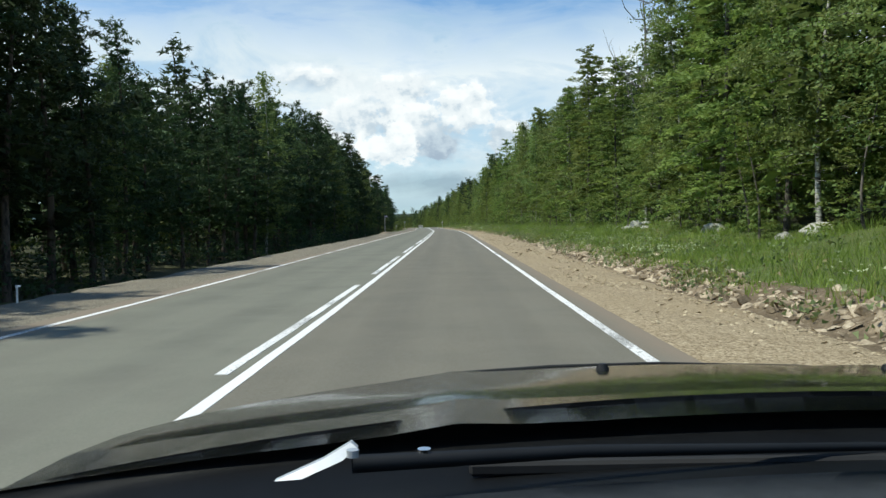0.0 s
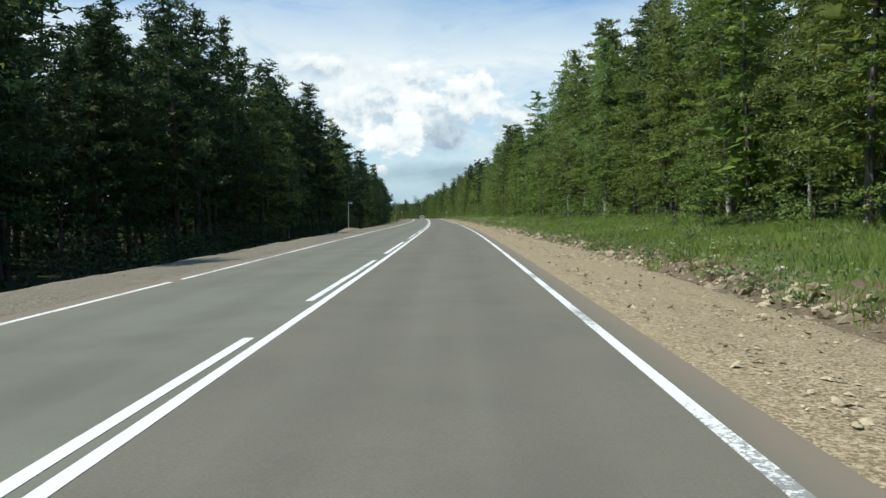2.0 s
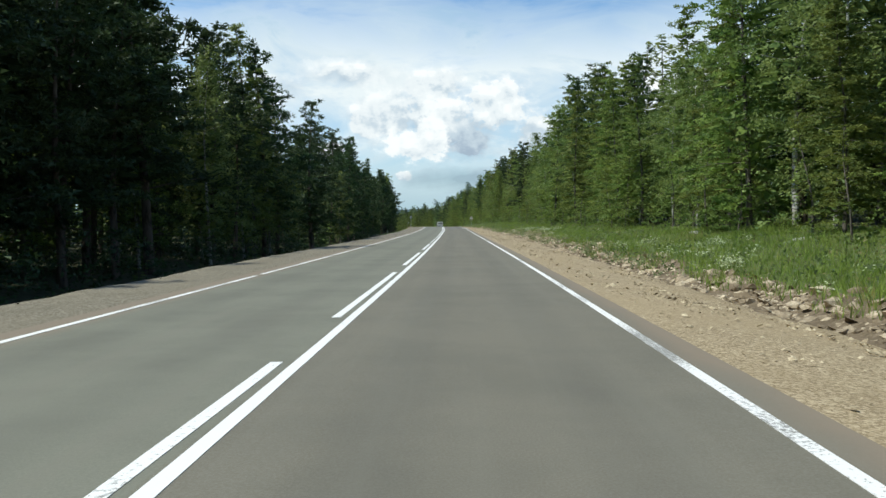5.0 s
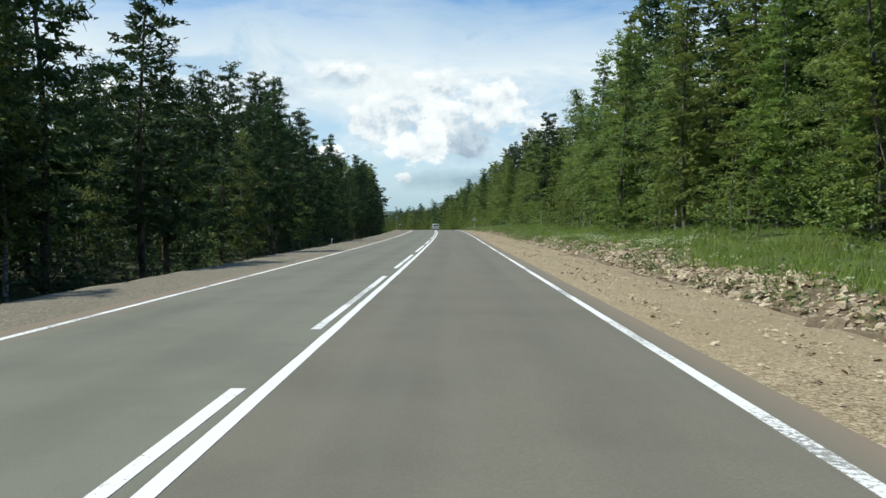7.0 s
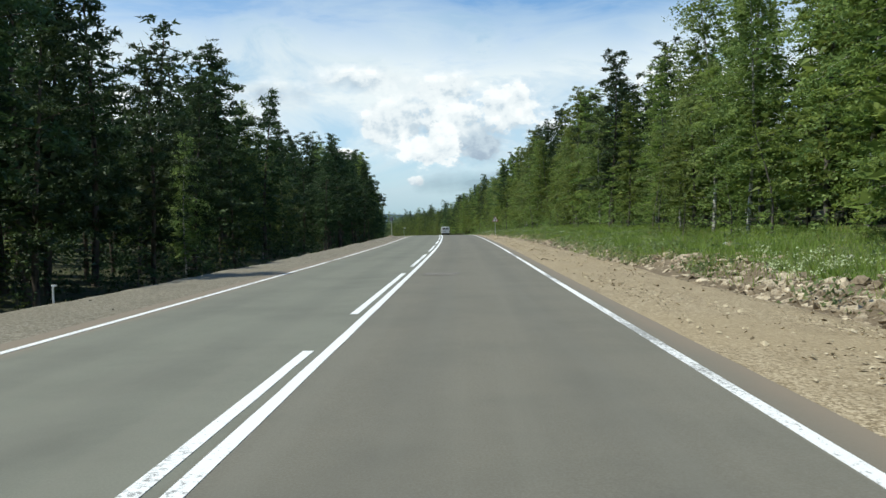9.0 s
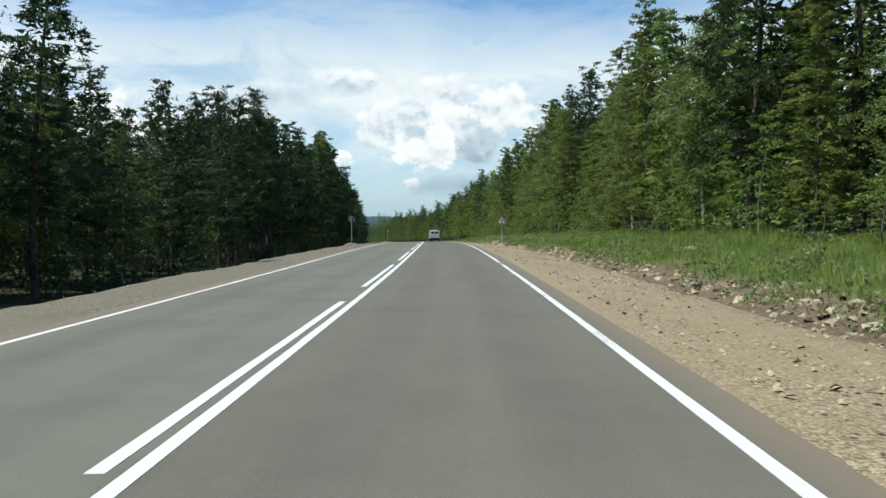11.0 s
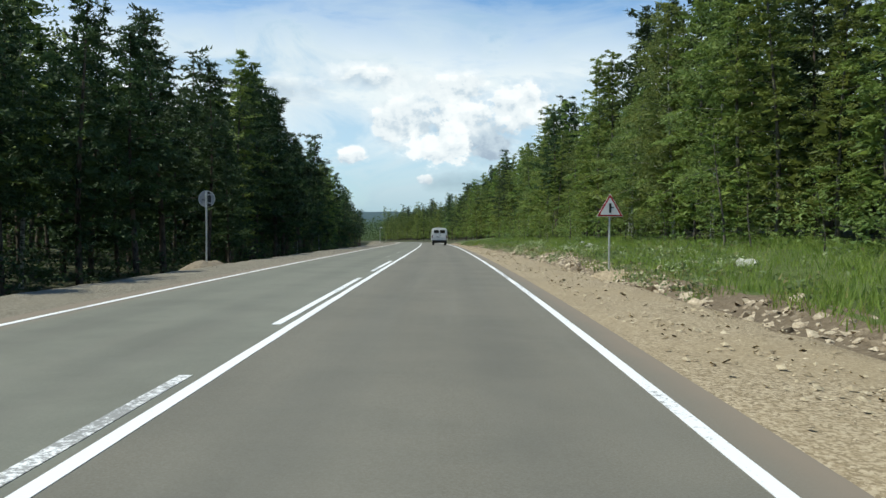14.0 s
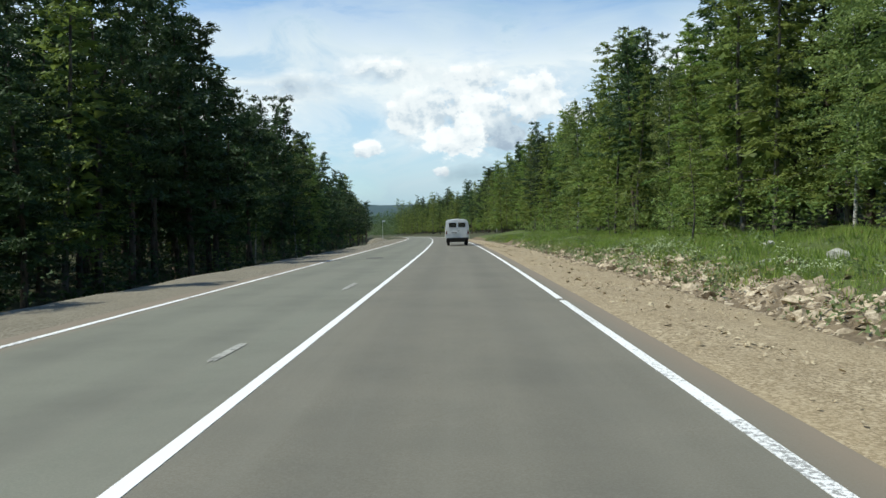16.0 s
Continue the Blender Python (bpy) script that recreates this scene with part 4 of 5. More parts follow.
def stones():
    rnd, rng = random.Random(91), np.random.default_rng(92)
    shapes = []
    for i in range(8):
        bm = stone_mesh(500 + i, rnd.uniform(0.45, 0.80))
        me = bpy.data.meshes.new("stone")
        bm.to_mesh(me)
        bm.free()
        me.materials.append(M_STONE)
        shapes.append(me)
    data = []
    for me in shapes:
        co = np.empty(len(me.vertices) * 3)
        me.vertices.foreach_get("co", co)
        data.append((co.reshape(-1, 3), [tuple(p.vertices) for p in me.polygons]))

    def heap(s):
        """How thickly the rubble lies at a station."""
        return max(0.25, min(1.0, stone_width(s) + 0.5 * noise.noise(Vector((s / 9.0, 4, 0)))))

    # the larger stones, each a thing of its own
    made = 0
    while made < 280:
        s, r = rnd.uniform(6, 372), rnd.uniform(0.06, 0.125) * (1.35 if abs(rnd.uniform(-60, 60)) < 12 else 1)
        if rnd.random() > heap(s):
            continue
        if bank_zone(s):
            r *= rnd.uniform(0.8, 1.4)
        u = 8.0 + foot(s) + abs(rnd.gauss(0, 0.8 if bank_zone(s) else 0.6)) * heap(s) + (rnd.random() < 0.16) * rnd.uniform(0.5, 3.0)
        ob = new("stone", rnd.choice(shapes))
        ob.matrix_world = Matrix.Translation(spot(s, u, r * 0.22)) @ Euler((rnd.uniform(-0.4, 0.4), rnd.uniform(-0.4, 0.4), rnd.uniform(0, 6.28))).to_matrix().to_4x4() @ Matrix.Diagonal((r, r, r, 1))
        tagged(ob, "broken pale brown stone at the foot of the grassy bank", "stone", "stones along the verge")
        made += 1

    # finer rubble and loose pebbles
    chip = (np.array([(1, 0, 0), (-0.8, 0.3, 0), (0.1, 0.9, 0.1), (0.2, -0.8, 0), (0.1, 0.1, 0.34)]),
            [(0, 2, 4), (2, 1, 4), (1, 3, 4), (3, 0, 4)])

    def scatter(name, count, label, where, size, mat):
        vs, fs, n = [], [], 0
        for _ in range(count):
            s, u, dz = where()
            r = size()
            co, fa = chip if name == "pebbles" or rng.random() < 0.5 else data[rng.integers(8)]
            a = rng.uniform(0, 6.283)
            c, d = math.cos(a) * r, math.sin(a) * r
            t = rng.uniform(-0.7, 0.7)
            rot = np.array([[c, d, 0], [-d, c, r * t], [0, 0, r]])
            vs.append(co @ rot + np.array(at(s, u, dz + r * 0.2)))
            fs.extend([tuple(i + n for i in q) for q in fa])
            n += len(co)
        tagged(new(name, mesh_of(name, np.concatenate(vs), fs, mat)), label, "stones", kind="stuff")

    def bank():
        while True:
            s = rnd.uniform(-2, 400)
            if rnd.random() < heap(s) * (1.0 if bank_zone(s) else 0.6):
                break
        u = 8.0 + foot(s) + rnd.gauss(0, 0.22) + abs(rnd.gauss(0, 0.9 if bank_zone(s) else 0.75)) * heap(s)
        return s, u, lie(s, u)

    def loose():
        while True:
            s, k = rnd.uniform(-2, 400), rnd.random()
            u = 4.5 + k * (3.2 + foot(s))
            if rnd.random() < 0.12 + 2.2 * max(0.0, noise.noise(Vector((s / 5.0, u / 0.9, 6))) + 0.05):
                break
        return s, u, -0.010 - 0.36 * max(0.0, (u - 4.12) / (3.73 + foot(s))) ** 1.3

    def loose_left():
        s, u = rnd.uniform(-2, 400), -rnd.uniform(4.6, 6.8)
        return s, u, -0.02 - 0.08 * ((-u - 4.15) / 2.7)

    scatter("rubble", 23000, "heaped broken stones along the foot of the verge", bank, lambda: rnd.uniform(0.03, 0.095) + 0.12 * rnd.random() ** 4, M_STONE)
    scatter("pebbles", 30000, "loose pebbles strewn over the gravel shoulder", loose, lambda: rnd.uniform(0.010, 0.030) + 0.05 * rnd.random() ** 6, M_PEBBLE)
    scatter("pebbles", 900, "loose pebbles strewn over the gravel shoulder", loose_left, lambda: rnd.uniform(0.015, 0.045), M_GRAVEL_GREY)


stones()


def boulder(s, u, r, turn, seed, sink=0.25, name="boulder"):
    bm = bmesh.new()
    bmesh.ops.create_icosphere(bm, subdivisions=3, radius=1.0)
    shift = Vector((seed * 3.1, seed * 1.7, 0))
    rnd = random.Random(seed * 7 + 1)
    cuts = [(Vector((rnd.gauss(0, 1), rnd.gauss(0, 1), rnd.gauss(0.3, 0.8))).normalized(), rnd.uniform(0.45, 0.85)) for _ in range(9)]
    for v in bm.verts:
        for normal, d in cuts:
            over = v.co.dot(normal) - d
            if over > 0:
                v.co -= normal * over
        k = 1.0 + 0.14 * noise.noise(v.co * 2.2 + shift) + 0.08 * noise.noise(v.co * 6 + shift)
        v.co = Vector((v.co.x * k * 1.3, v.co.y * k, v.co.z * k * 0.8))
    me = bpy.data.meshes.new(name)
    bm.to_mesh(me)
    bm.free()
    me.materials.append(M_BOULDER)
    ob = new(name, me)
    ob.matrix_world = Matrix.Translation(spot(s, u, r * 0.14)) @ Matrix.Rotation(turn, 4, "Z") @ Matrix.Diagonal((r, r, r, 1))
    return tagged(ob, "pale grey boulder lying in the grass before the trees", "boulder", "boulders in the grass")


for i, (s, u, r) in enumerate(((52, 14.4, 0.75), (54, 15.2, 0.6), (50.5, 16.0, 0.7), (60.5, 14.0, 0.4), (63, 14.6, 0.35), (37.5, 14.4, 0.7),
                               (39, 12.2, 0.28), (47.5, 12.2, 0.3), (150, 13.4, 0.38), (163, 13.8, 0.32), (190, 13.8, 0.36), (228, 12.4, 0.26),
                               (237, 12.0, 0.3), (283, 11.6, 0.34), (316.5, 11.6, 0.5), (330, 10.8, 0.32), (344, 11.8, 0.42), (345.5, 10.6, 0.3),
                               (350, 12.4, 0.36), (129, 12.5, 0.3), (343, 13.0, 0.34), (55.5, 13.6, 0.45), (57.0, 15.0, 0.5), (49.0, 14.0, 0.4), (28.5, 15.2, 0.75), (29.8, 14.4, 0.45), (51.0, 13.4, 0.5))):
    boulder(s, u, r * 0.8, i * 1.7, i + 2)


def grass():
    rng = np.random.default_rng(17)
    def blades(n, smin, smax, umin, umax, hmin, hmax, wide, power=1.0):
        s = rng.uniform(smin, smax, n)
        u = umin + (umax - umin) * rng.random(n) ** power
        keep = np.array([noise.noise(Vector((a / 2.6, b / 1.3, 2.0))) + 0.8 * min(1.0, (b - 7.95 - 0.6 * stone_width(a) - foot(a) - 0.4 * bank_zone(a)) / 1.1) > -0.02 for a, b in zip(s, u)])
        s, u = s[keep], u[keep]
        p = np.array([spot(a, b, -0.03) for a, b in zip(s, u)])
        n = len(p)
        tall = np.array([0.75 + 0.5 * noise.noise(Vector((a / 3.1, b / 2.0, 7.0))) for a, b in zip(s, u)])
        h = rng.uniform(hmin, hmax, n) * tall
        az = rng.uniform(0, 6.283, n)
        bend = rng.uniform(0.1, 0.7, n) * h
        side = np.stack([np.cos(az), np.sin(az), np.zeros(n)], 1)
        w = rng.uniform(0.6, 1.3, n)[:, None] * wide
        lean = rng.uniform(0, 6.283, n)
        tip = p + np.stack([np.cos(lean) * bend, np.sin(lean) * bend, h], 1)
        v = np.empty((n, 3, 3))
        v[:, 0], v[:, 1], v[:, 2] = p - side * w, p + side * w, tip
        return v.reshape(-1, 3), [(3 * i, 3 * i + 1, 3 * i + 2) for i in range(n)]
    v, f = blades(275000, 8, 440, 7.8, 16.4, 0.22, 0.62, 0.017)
    tagged(new("grass", mesh_of("grass", v, f, M_GRASS)), "tall uncut green grass on the verge", "grass", kind="stuff")
    # leafy weeds, thicker among the stones
    n = 4600
    s, u = rng.uniform(-4, 440, n), 8.05 + 6.0 * rng.random(n) ** 2.0
    C, A, B, L, W = [], [], [], [], []
    for a, b in zip(s, u):
        b += foot(a)
        if noise.noise(Vector((a / 6.0, b / 3.0, 11.0))) < -0.12:
            continue
        m, h = 14, rng.uniform(0.2, 0.6)
        off = rng.normal(0, 1, (m, 3)) * (0.16, 0.16, 0)
        off[:, 2] = rng.random(m) * h
        al = unit(rng.normal(0, 1, (m, 3)) + (0, 0, 0.4))
        C.append(np.array(spot(a, b)) + off), A.append(al), B.append(unit(np.cross(al, rng.normal(0, 1, (m, 3)))))
        L.append(rng.uniform(0.07, 0.17, m)), W.append(rng.uniform(0.05, 0.11, m))
    v, f = leaves(np.concatenate(C), np.concatenate(A), np.concatenate(B), np.concatenate(L), np.concatenate(W))
    tagged(new("weeds", mesh_of("weeds", v, f, M_WEED)), "leafy weeds among grass and stones", "weeds", kind="stuff")
    # pale umbels standing in the grass
    C, A, B, L, W = [], [], [], [], []
    made = 0
    while made < 300:
        a = rng.uniform(0, 380)
        b = 8.7 + foot(a) + 2.6 * rng.random() ** 1.4
        thick = 0.03 + 0.5 * (abs(a - 150) < 8) + 0.9 * (abs(a - 212) < 16) + 0.4 * (abs(a - 336) < 22) + 0.2 * (abs(a - 40) < 14)
        if rng.random() > thick or noise.noise(Vector((a / 4.0, b / 2.0, 21.0))) < -0.05:
            continue
        made += 1
        m, h, r = 34, rng.uniform(0.2, 0.5), rng.uniform(0.10, 0.22)
        off = rng.normal(0, 1, (m, 3)) * (r, r, 0.06)
        off[:, 2] += h
        al = unit(rng.normal(0, 1, (m, 3)) * (1, 1, 0.3))
        C.append(np.array(spot(a, b)) + off), A.append(al), B.append(unit(np.cross(al, rng.normal(0, 0.4, (m, 3)) + (0, 0, 1))))
        L.append(rng.uniform(0.04, 0.09, m)), W.append(rng.uniform(0.03, 0.065, m))
    v, f = leaves(np.concatenate(C), np.concatenate(A), np.concatenate(B), np.concatenate(L), np.concatenate(W))
    tagged(new("wildflowers", mesh_of("wildflowers", v, f, M_FLOWER)), "small pale wildflower heads standing in the grass", "wildflowers", kind="stuff")
    # sparse growth on the shaded bank
    n = 20000
    s, u = rng.uniform(-4, 400, n), -7.1 - 5.5 * rng.random(n)
    p = np.array([spot(a, b, 0.1) for a, b in zip(s, u)])
    p[:, 2] += rng.random(n) * 0.15
    al = unit(rng.normal(0, 1, (n, 3)) + (0, 0, 0.8))
    v, f = leaves(p, al, unit(np.cross(al, rng.normal(0, 1, (n, 3)))), rng.uniform(0.12, 0.32, n), rng.uniform(0.02, 0.05, n))
    tagged(new("bank_grass", mesh_of("bank_grass", v, f, M_WEED)), "sparse grass on the shaded bank below the shoulder", "grass", kind="stuff")


grass()


def dead_tree(s, u):
    """A bare snag with limbs that curl upwards."""
    root = new("dead_tree")
    rnd = random.Random(5)
    tv, tf = [], []
    zs = (-0.4, 0.2, 5, 10, 14, 17, 19.2)
    tube(tv, tf, [Vector((0.1 * math.sin(z), 0.1 * math.cos(z), z)) for z in zs], (0.20, 0.14, 0.12, 0.10, 0.075, 0.05, 0.02), 8)
    part("trunk", mesh_of("trunk", tv, tf, M_DEAD, True), None, root)
    for i in range(30):
        z = rnd.uniform(8.0, 18.2)
        az, span = i * 2.4, rnd.uniform(1.4, 3.6) * (1.25 - z / 30)
        o = Vector((math.cos(az), math.sin(az), 0))
        p = [Vector((0, 0, z)) + o * span * f + Vector((0, 0, span * (-0.25 * f + 1.15 * f ** 3))) for f in (0, 0.35, 0.7, 0.9, 1.05)]
        bv, bf = [], []
        tube(bv, bf, p, (0.05, 0.04, 0.03, 0.02, 0.006), 5)
        for f in (2, 3):
            tip = p[f] + Vector((rnd.uniform(-0.4, 0.4), rnd.uniform(-0.4, 0.4), rnd.uniform(0.4, 0.8)))
            tube(bv, bf, [p[f], (p[f] + tip) / 2 + o * 0.08, tip], (0.018, 0.012, 0.004), 4)
        part("branch", mesh_of("branch", bv, bf, M_DEAD, True), None, root)
    root.matrix_world = Matrix.Translation(spot(s, u)) @ Matrix.Diagonal((1.1, 1.1, 1.12, 1))
    tagged(root, "dead leafless tree with bare upturned branches", "tree")


dead_tree(66.0, 18.3)


# ---------------------------------------------------------------- road signs
def cylinder(r, z0, z1, sides=16, taper=1.0):
    bm = bmesh.new()
    bmesh.ops.create_cone(bm, cap_ends=True, segments=sides, radius1=r, radius2=r * taper, depth=z1 - z0)
    bmesh.ops.translate(bm, verts=bm.verts, vec=(0, 0, (z0 + z1) / 2))
    return bm


def slab(outline, y0, y1, edge=0.0):
    """A plate in the x-z plane, from y0 to y1, with an optional bevel."""
    bm = bmesh.new()
    f = bm.faces.new([bm.verts.new((x, y0, z)) for x, z in outline])
    got = bmesh.ops.extrude_face_region(bm, geom=[f])
    bmesh.ops.translate(bm, verts=[v for v in got["geom"] if isinstance(v, bmesh.types.BMVert)], vec=(0, y1 - y0, 0))
    bmesh.ops.recalc_face_normals(bm, faces=bm.faces)
    if edge:
        bmesh.ops.bevel(bm, geom=bm.edges[:], offset=edge, segments=1, affect="EDGES")
    return bm


def box(x0, x1, y0, y1, z0, z1, edge=0.0, segments=1):
    bm = bmesh.new()
    bmesh.ops.create_cube(bm, size=1.0)
    for v in bm.verts:
        v.co = Vector(((x0 + x1) / 2 + v.co.x * (x1 - x0), (y0 + y1) / 2 + v.co.y * (y1 - y0), (z0 + z1) / 2 + v.co.z * (z1 - z0)))
    if edge:
        bmesh.ops.bevel(bm, geom=bm.edges[:], offset=edge, segments=segments, affect="EDGES")
    return bm


def rounded(points, r, n=5):
    """Rounds the corners of a polygon."""
    out = []
    for i, p in enumerate(points):
        p, a, b = Vector(p), Vector(points[i - 1]), Vector(points[(i + 1) % len(points)])
        p0, p1 = p + (a - p).normalized() * r, p + (b - p).normalized() * r
        for k in range(n + 1):
            t = k / n
            out.append(tuple((1 - t) ** 2 * p0 + 2 * t * (1 - t) * p + t * t * p1))
    return out


def mound(s, u, ru, rs, top, turn=0.0, mat=None, label="sandy gravel mound heaped round a sign post"):
    verts, faces = [], []
    rings, sides = 12, 40
    for i in range(rings + 1):
        f = i / rings
        for k in range(sides):
            a = 2 * math.pi * k / sides
            wob = 1 + 0.16 * noise.noise(Vector((math.cos(a) * 1.6 + s, math.sin(a) * 1.6, 0)))
            du, ds = ru * f * wob * math.cos(a), rs * f * wob * math.sin(a)
            h = top - 0.85 * f ** 2.6
            h += 0.10 * noise.noise(Vector((du * 1.6, ds * 1.6, s))) + 0.08 * noise.noise(Vector((du * 5, ds * 5, s)))
            verts.append(at(s + ds, u + du, h))
    for i in range(rings):
        for k in range(sides):
            a, b = i * sides + k, i * sides + (k + 1) % sides
            faces.append((a, b, b + sides, a + sides))
    ob = new("gravel_mound", mesh_of("gravel_mound", verts, faces, mat or M_SAND, True))
    return tagged(ob, label, "mound", kind="structure")


def place_sign(root, s, u, dz):
    root.matrix_world = Matrix.Translation(at(s, u, dz)) @ Matrix.Rotation(heading(s), 4, "Z")


def triangle_sign(s, u, dz):
    root = new("warning_sign")
    part("post", cylinder(0.033, -0.4, 2.62), M_STEEL, root, "slim grey steel post")
    z0, w = 1.88, 0.95
    h = w * 0.866
    def tri(grow):
        c = z0 + h / 3
        return rounded([(-w / 2 * grow, c - h / 3 * grow), (w / 2 * grow, c - h / 3 * grow), (0, c + 2 * h / 3 * grow)], 0.05 * grow)
    plate = part("plate", slab(tri(1.0), -0.060, -0.040, 0.0), M_WHITE, root, "white triangular sign plate")
    part("red_border", slab(tri(0.955), -0.066, -0.058), M_RED, plate, "red border")
    part("white_field", slab(tri(0.75), -0.072, -0.064), M_WHITE, plate)
    part("road_symbol", slab([(-0.035, z0 + 0.13), (0.045, z0 + 0.13), (0.045, z0 + 0.47), (-0.035, z0 + 0.47)], -0.077, -0.070), M_BLACK, plate, "black main road bar")
    part("side_road_symbol", slab([(0.045, z0 + 0.31), (0.145, z0 + 0.31), (0.145, z0 + 0.345), (0.045, z0 + 0.345)], -0.077, -0.070), M_BLACK, plate, "thin black side road bar")
    part("bracket", box(-0.05, 0.05, -0.042, 0.04, z0 + 0.12, z0 + 0.16), M_STEEL, root)
    part("bracket", box(-0.05, 0.05, -0.042, 0.04, z0 + 0.46, z0 + 0.50), M_STEEL, root)
    place_sign(root, s, u, dz)
    tagged(root, "triangular red-bordered side road warning sign on a post", "road sign")


def disc_sign(s, u, dz):
    """Seen from behind: a grey disc with its dark clamp plate."""
    root = new("round_sign")
    part("post", cylinder(0.036, -0.4, 2.62), M_STEEL, root, "slim grey steel post")
    ring = [(0.31 * math.cos(a), 2.30 + 0.31 * math.sin(a)) for a in (2 * math.pi * k / 40 for k in range(40))]
    disc = part("disc", slab(ring, 0.055, 0.070), M_SIGN_BACK, root, "bare grey metal back of a round sign")
    rim = bmesh.new()
    for k in range(40):
        for r, y in ((0.31, 0.04), (0.325, 0.04), (0.325, 0.075), (0.31, 0.075)):
            a = 2 * math.pi * k / 40
            rim.verts.new((r * math.cos(a), y, 2.30 + r * math.sin(a)))
    rim.verts.ensure_lookup_table()
    for k in range(40):
        for j in range(4):
            a, b = 4 * k + j, 4 * k + (j + 1) % 4
            c, d = (4 * (k + 1)) % 160 + (j + 1) % 4, (4 * (k + 1)) % 160 + j
            rim.faces.new([rim.verts[i] for i in (a, b, c, d)])
    part("rim", rim, M_STEEL, disc)
    part("clamp", slab(rounded([(0.02, 2.00), (0.17, 2.00), (0.17, 2.48), (0.10, 2.58), (0.02, 2.58)], 0.02), 0.035, 0.054), M_BRACKET, root, "dark clamp plate")
    part("clamp_strap", box(-0.06, 0.18, -0.04, 0.05, 2.44, 2.47), M_STEEL, root)
    part("clamp_strap", box(-0.06, 0.18, -0.04, 0.05, 2.12, 2.15), M_STEEL, root)
    part("clamp_strap", box(-0.19, -0.09, 0.03, 0.054, 2.24, 2.28), M_BRACKET, root)
    place_sign(root, s, u, dz)
    tagged(root, "round road sign on a grey post, seen from behind", "road sign")


def distance_sign(s, u, dz, back=False):
    root = new("distance_marker_sign")
    part("post", cylinder(0.038, -0.4, 2.76), M_STEEL, root, "slim grey steel post")
    face = [(0.02, 2.52), (0.46, 2.52), (0.46, 2.75), (0.02, 2.75)]
    plate = part("plate", slab(rounded(face, 0.03), -0.062, -0.045), M_WHITE, root, "white-edged sign plate")
    if not back:
        inner = [(0.04, 2.54), (0.44, 2.54), (0.44, 2.73), (0.04, 2.73)]
        part("blue_field", slab(rounded(inner, 0.03), -0.068, -0.060), M_BLUE, plate, "dark blue field")
        for k in range(3):
            x = 0.12 + k * 0.085
            part("bar", slab([(x, 2.58), (x + 0.06, 2.58), (x + 0.06, 2.69), (x, 2.69)], -0.073, -0.066), M_WHITE, plate, "white bar")
    part("bracket", box(-0.04, 0.10, -0.047, 0.02, 2.56, 2.59), M_STEEL, root)
    part("bracket", box(-0.04, 0.10, -0.047, 0.02, 2.68, 2.71), M_STEEL, root)
    place_sign(root, s, u, dz)
    tagged(root, "small blue distance plate on a grey steel post", "road sign")


def marker_post(s, u):
    root = new("marker_post")
    part("post", cylinder(0.020, -0.3, 0.42, 10), M_WHITE, root, "short pale post")
    part("cap", box(-0.025, 0.07, -0.02, 0.02, 0.40, 0.44, 0.004), M_WHITE, root)
    root.matrix_world = at_matrix(s, u, -0.16)
    tagged(root, "short pale marker post at the edge of the gravel", "marker post", "marker posts")


def at_matrix(s, u, dz):
    return Matrix.Translation(at(s, u, dz)) @ Matrix.Rotation(heading(s), 4, "Z")


mound(132.6, -7.9, 1.9, 3.0, -0.06)
distance_sign(132.4, -8.2, -0.07)
mound(322.9, -7.4, 1.3, 2.3, 0.04)
disc_sign(322.7, -7.3, 0.2)
mound(319.6, 8.2, 1.5, 2.4, -0.10, mat=M_GRAVEL)
triangle_sign(319.7, 7.88, -0.06)
for s, u in ((15.2, -6.6), (221.6, -7.0)):
    marker_post(s, u)
mound(446, -8.2, 2.0, 3.5, 0.3, mat=M_GRAVEL_GREY)
distance_sign(446, -7.6, 0.3, True)

# ---------------------------------------------------------------- vehicles
def paint(name, col, rough=0.3, metal=0.0, coat=0.6):
    m, t, b = material(name, rough, metal, 0.5)
    n = fbm(t, coords(t), 3.0, 5.0, 0.6)
    dust = tuple(c * 0.8 + 0.03 for c in col)
    t.links.new(ramp(t, n, ((0.35, col), (0.8, dust))), b.inputs["Base Color"])
    b.inputs["Coat Weight"].default_value = coat
    b.inputs["Coat Roughness"].default_value = 0.06
    return m


M_VAN = paint("van_paint", (0.80, 0.81, 0.78), 0.4, 0.0, 0.3)
M_GLASS = plain("dark_glass", (0.015, 0.018, 0.020), 0.08, 0.0, 0.6)
M_RUBBER = plain("rubber", (0.022, 0.022, 0.022), 0.85, 0.0, 0.3)
M_UNDER = plain("underbody", (0.03, 0.03, 0.03), 0.8)
M_LAMP_RED = plain("red_lamp", (0.11, 0.016, 0.014), 0.25)
M_LAMP_AMBER = plain("amber_lamp", (0.22, 0.10, 0.03), 0.25)
M_BONNET = paint("bonnet_paint", (0.030, 0.033, 0.024), 0.22, 0.2, 1.0)
M_PLASTIC = plain("black_plastic", (0.009, 0.010, 0.011), 0.60, 0.0, 0.3)
M_DASH = plain("dashboard_grey", (0.075, 0.083, 0.090), 0.7, 0.0, 0.3, 0.08, 40.0)
M_CHROME = plain("bright_metal", (0.72, 0.73, 0.74), 0.18, 1.0, 0.5, 0.05)


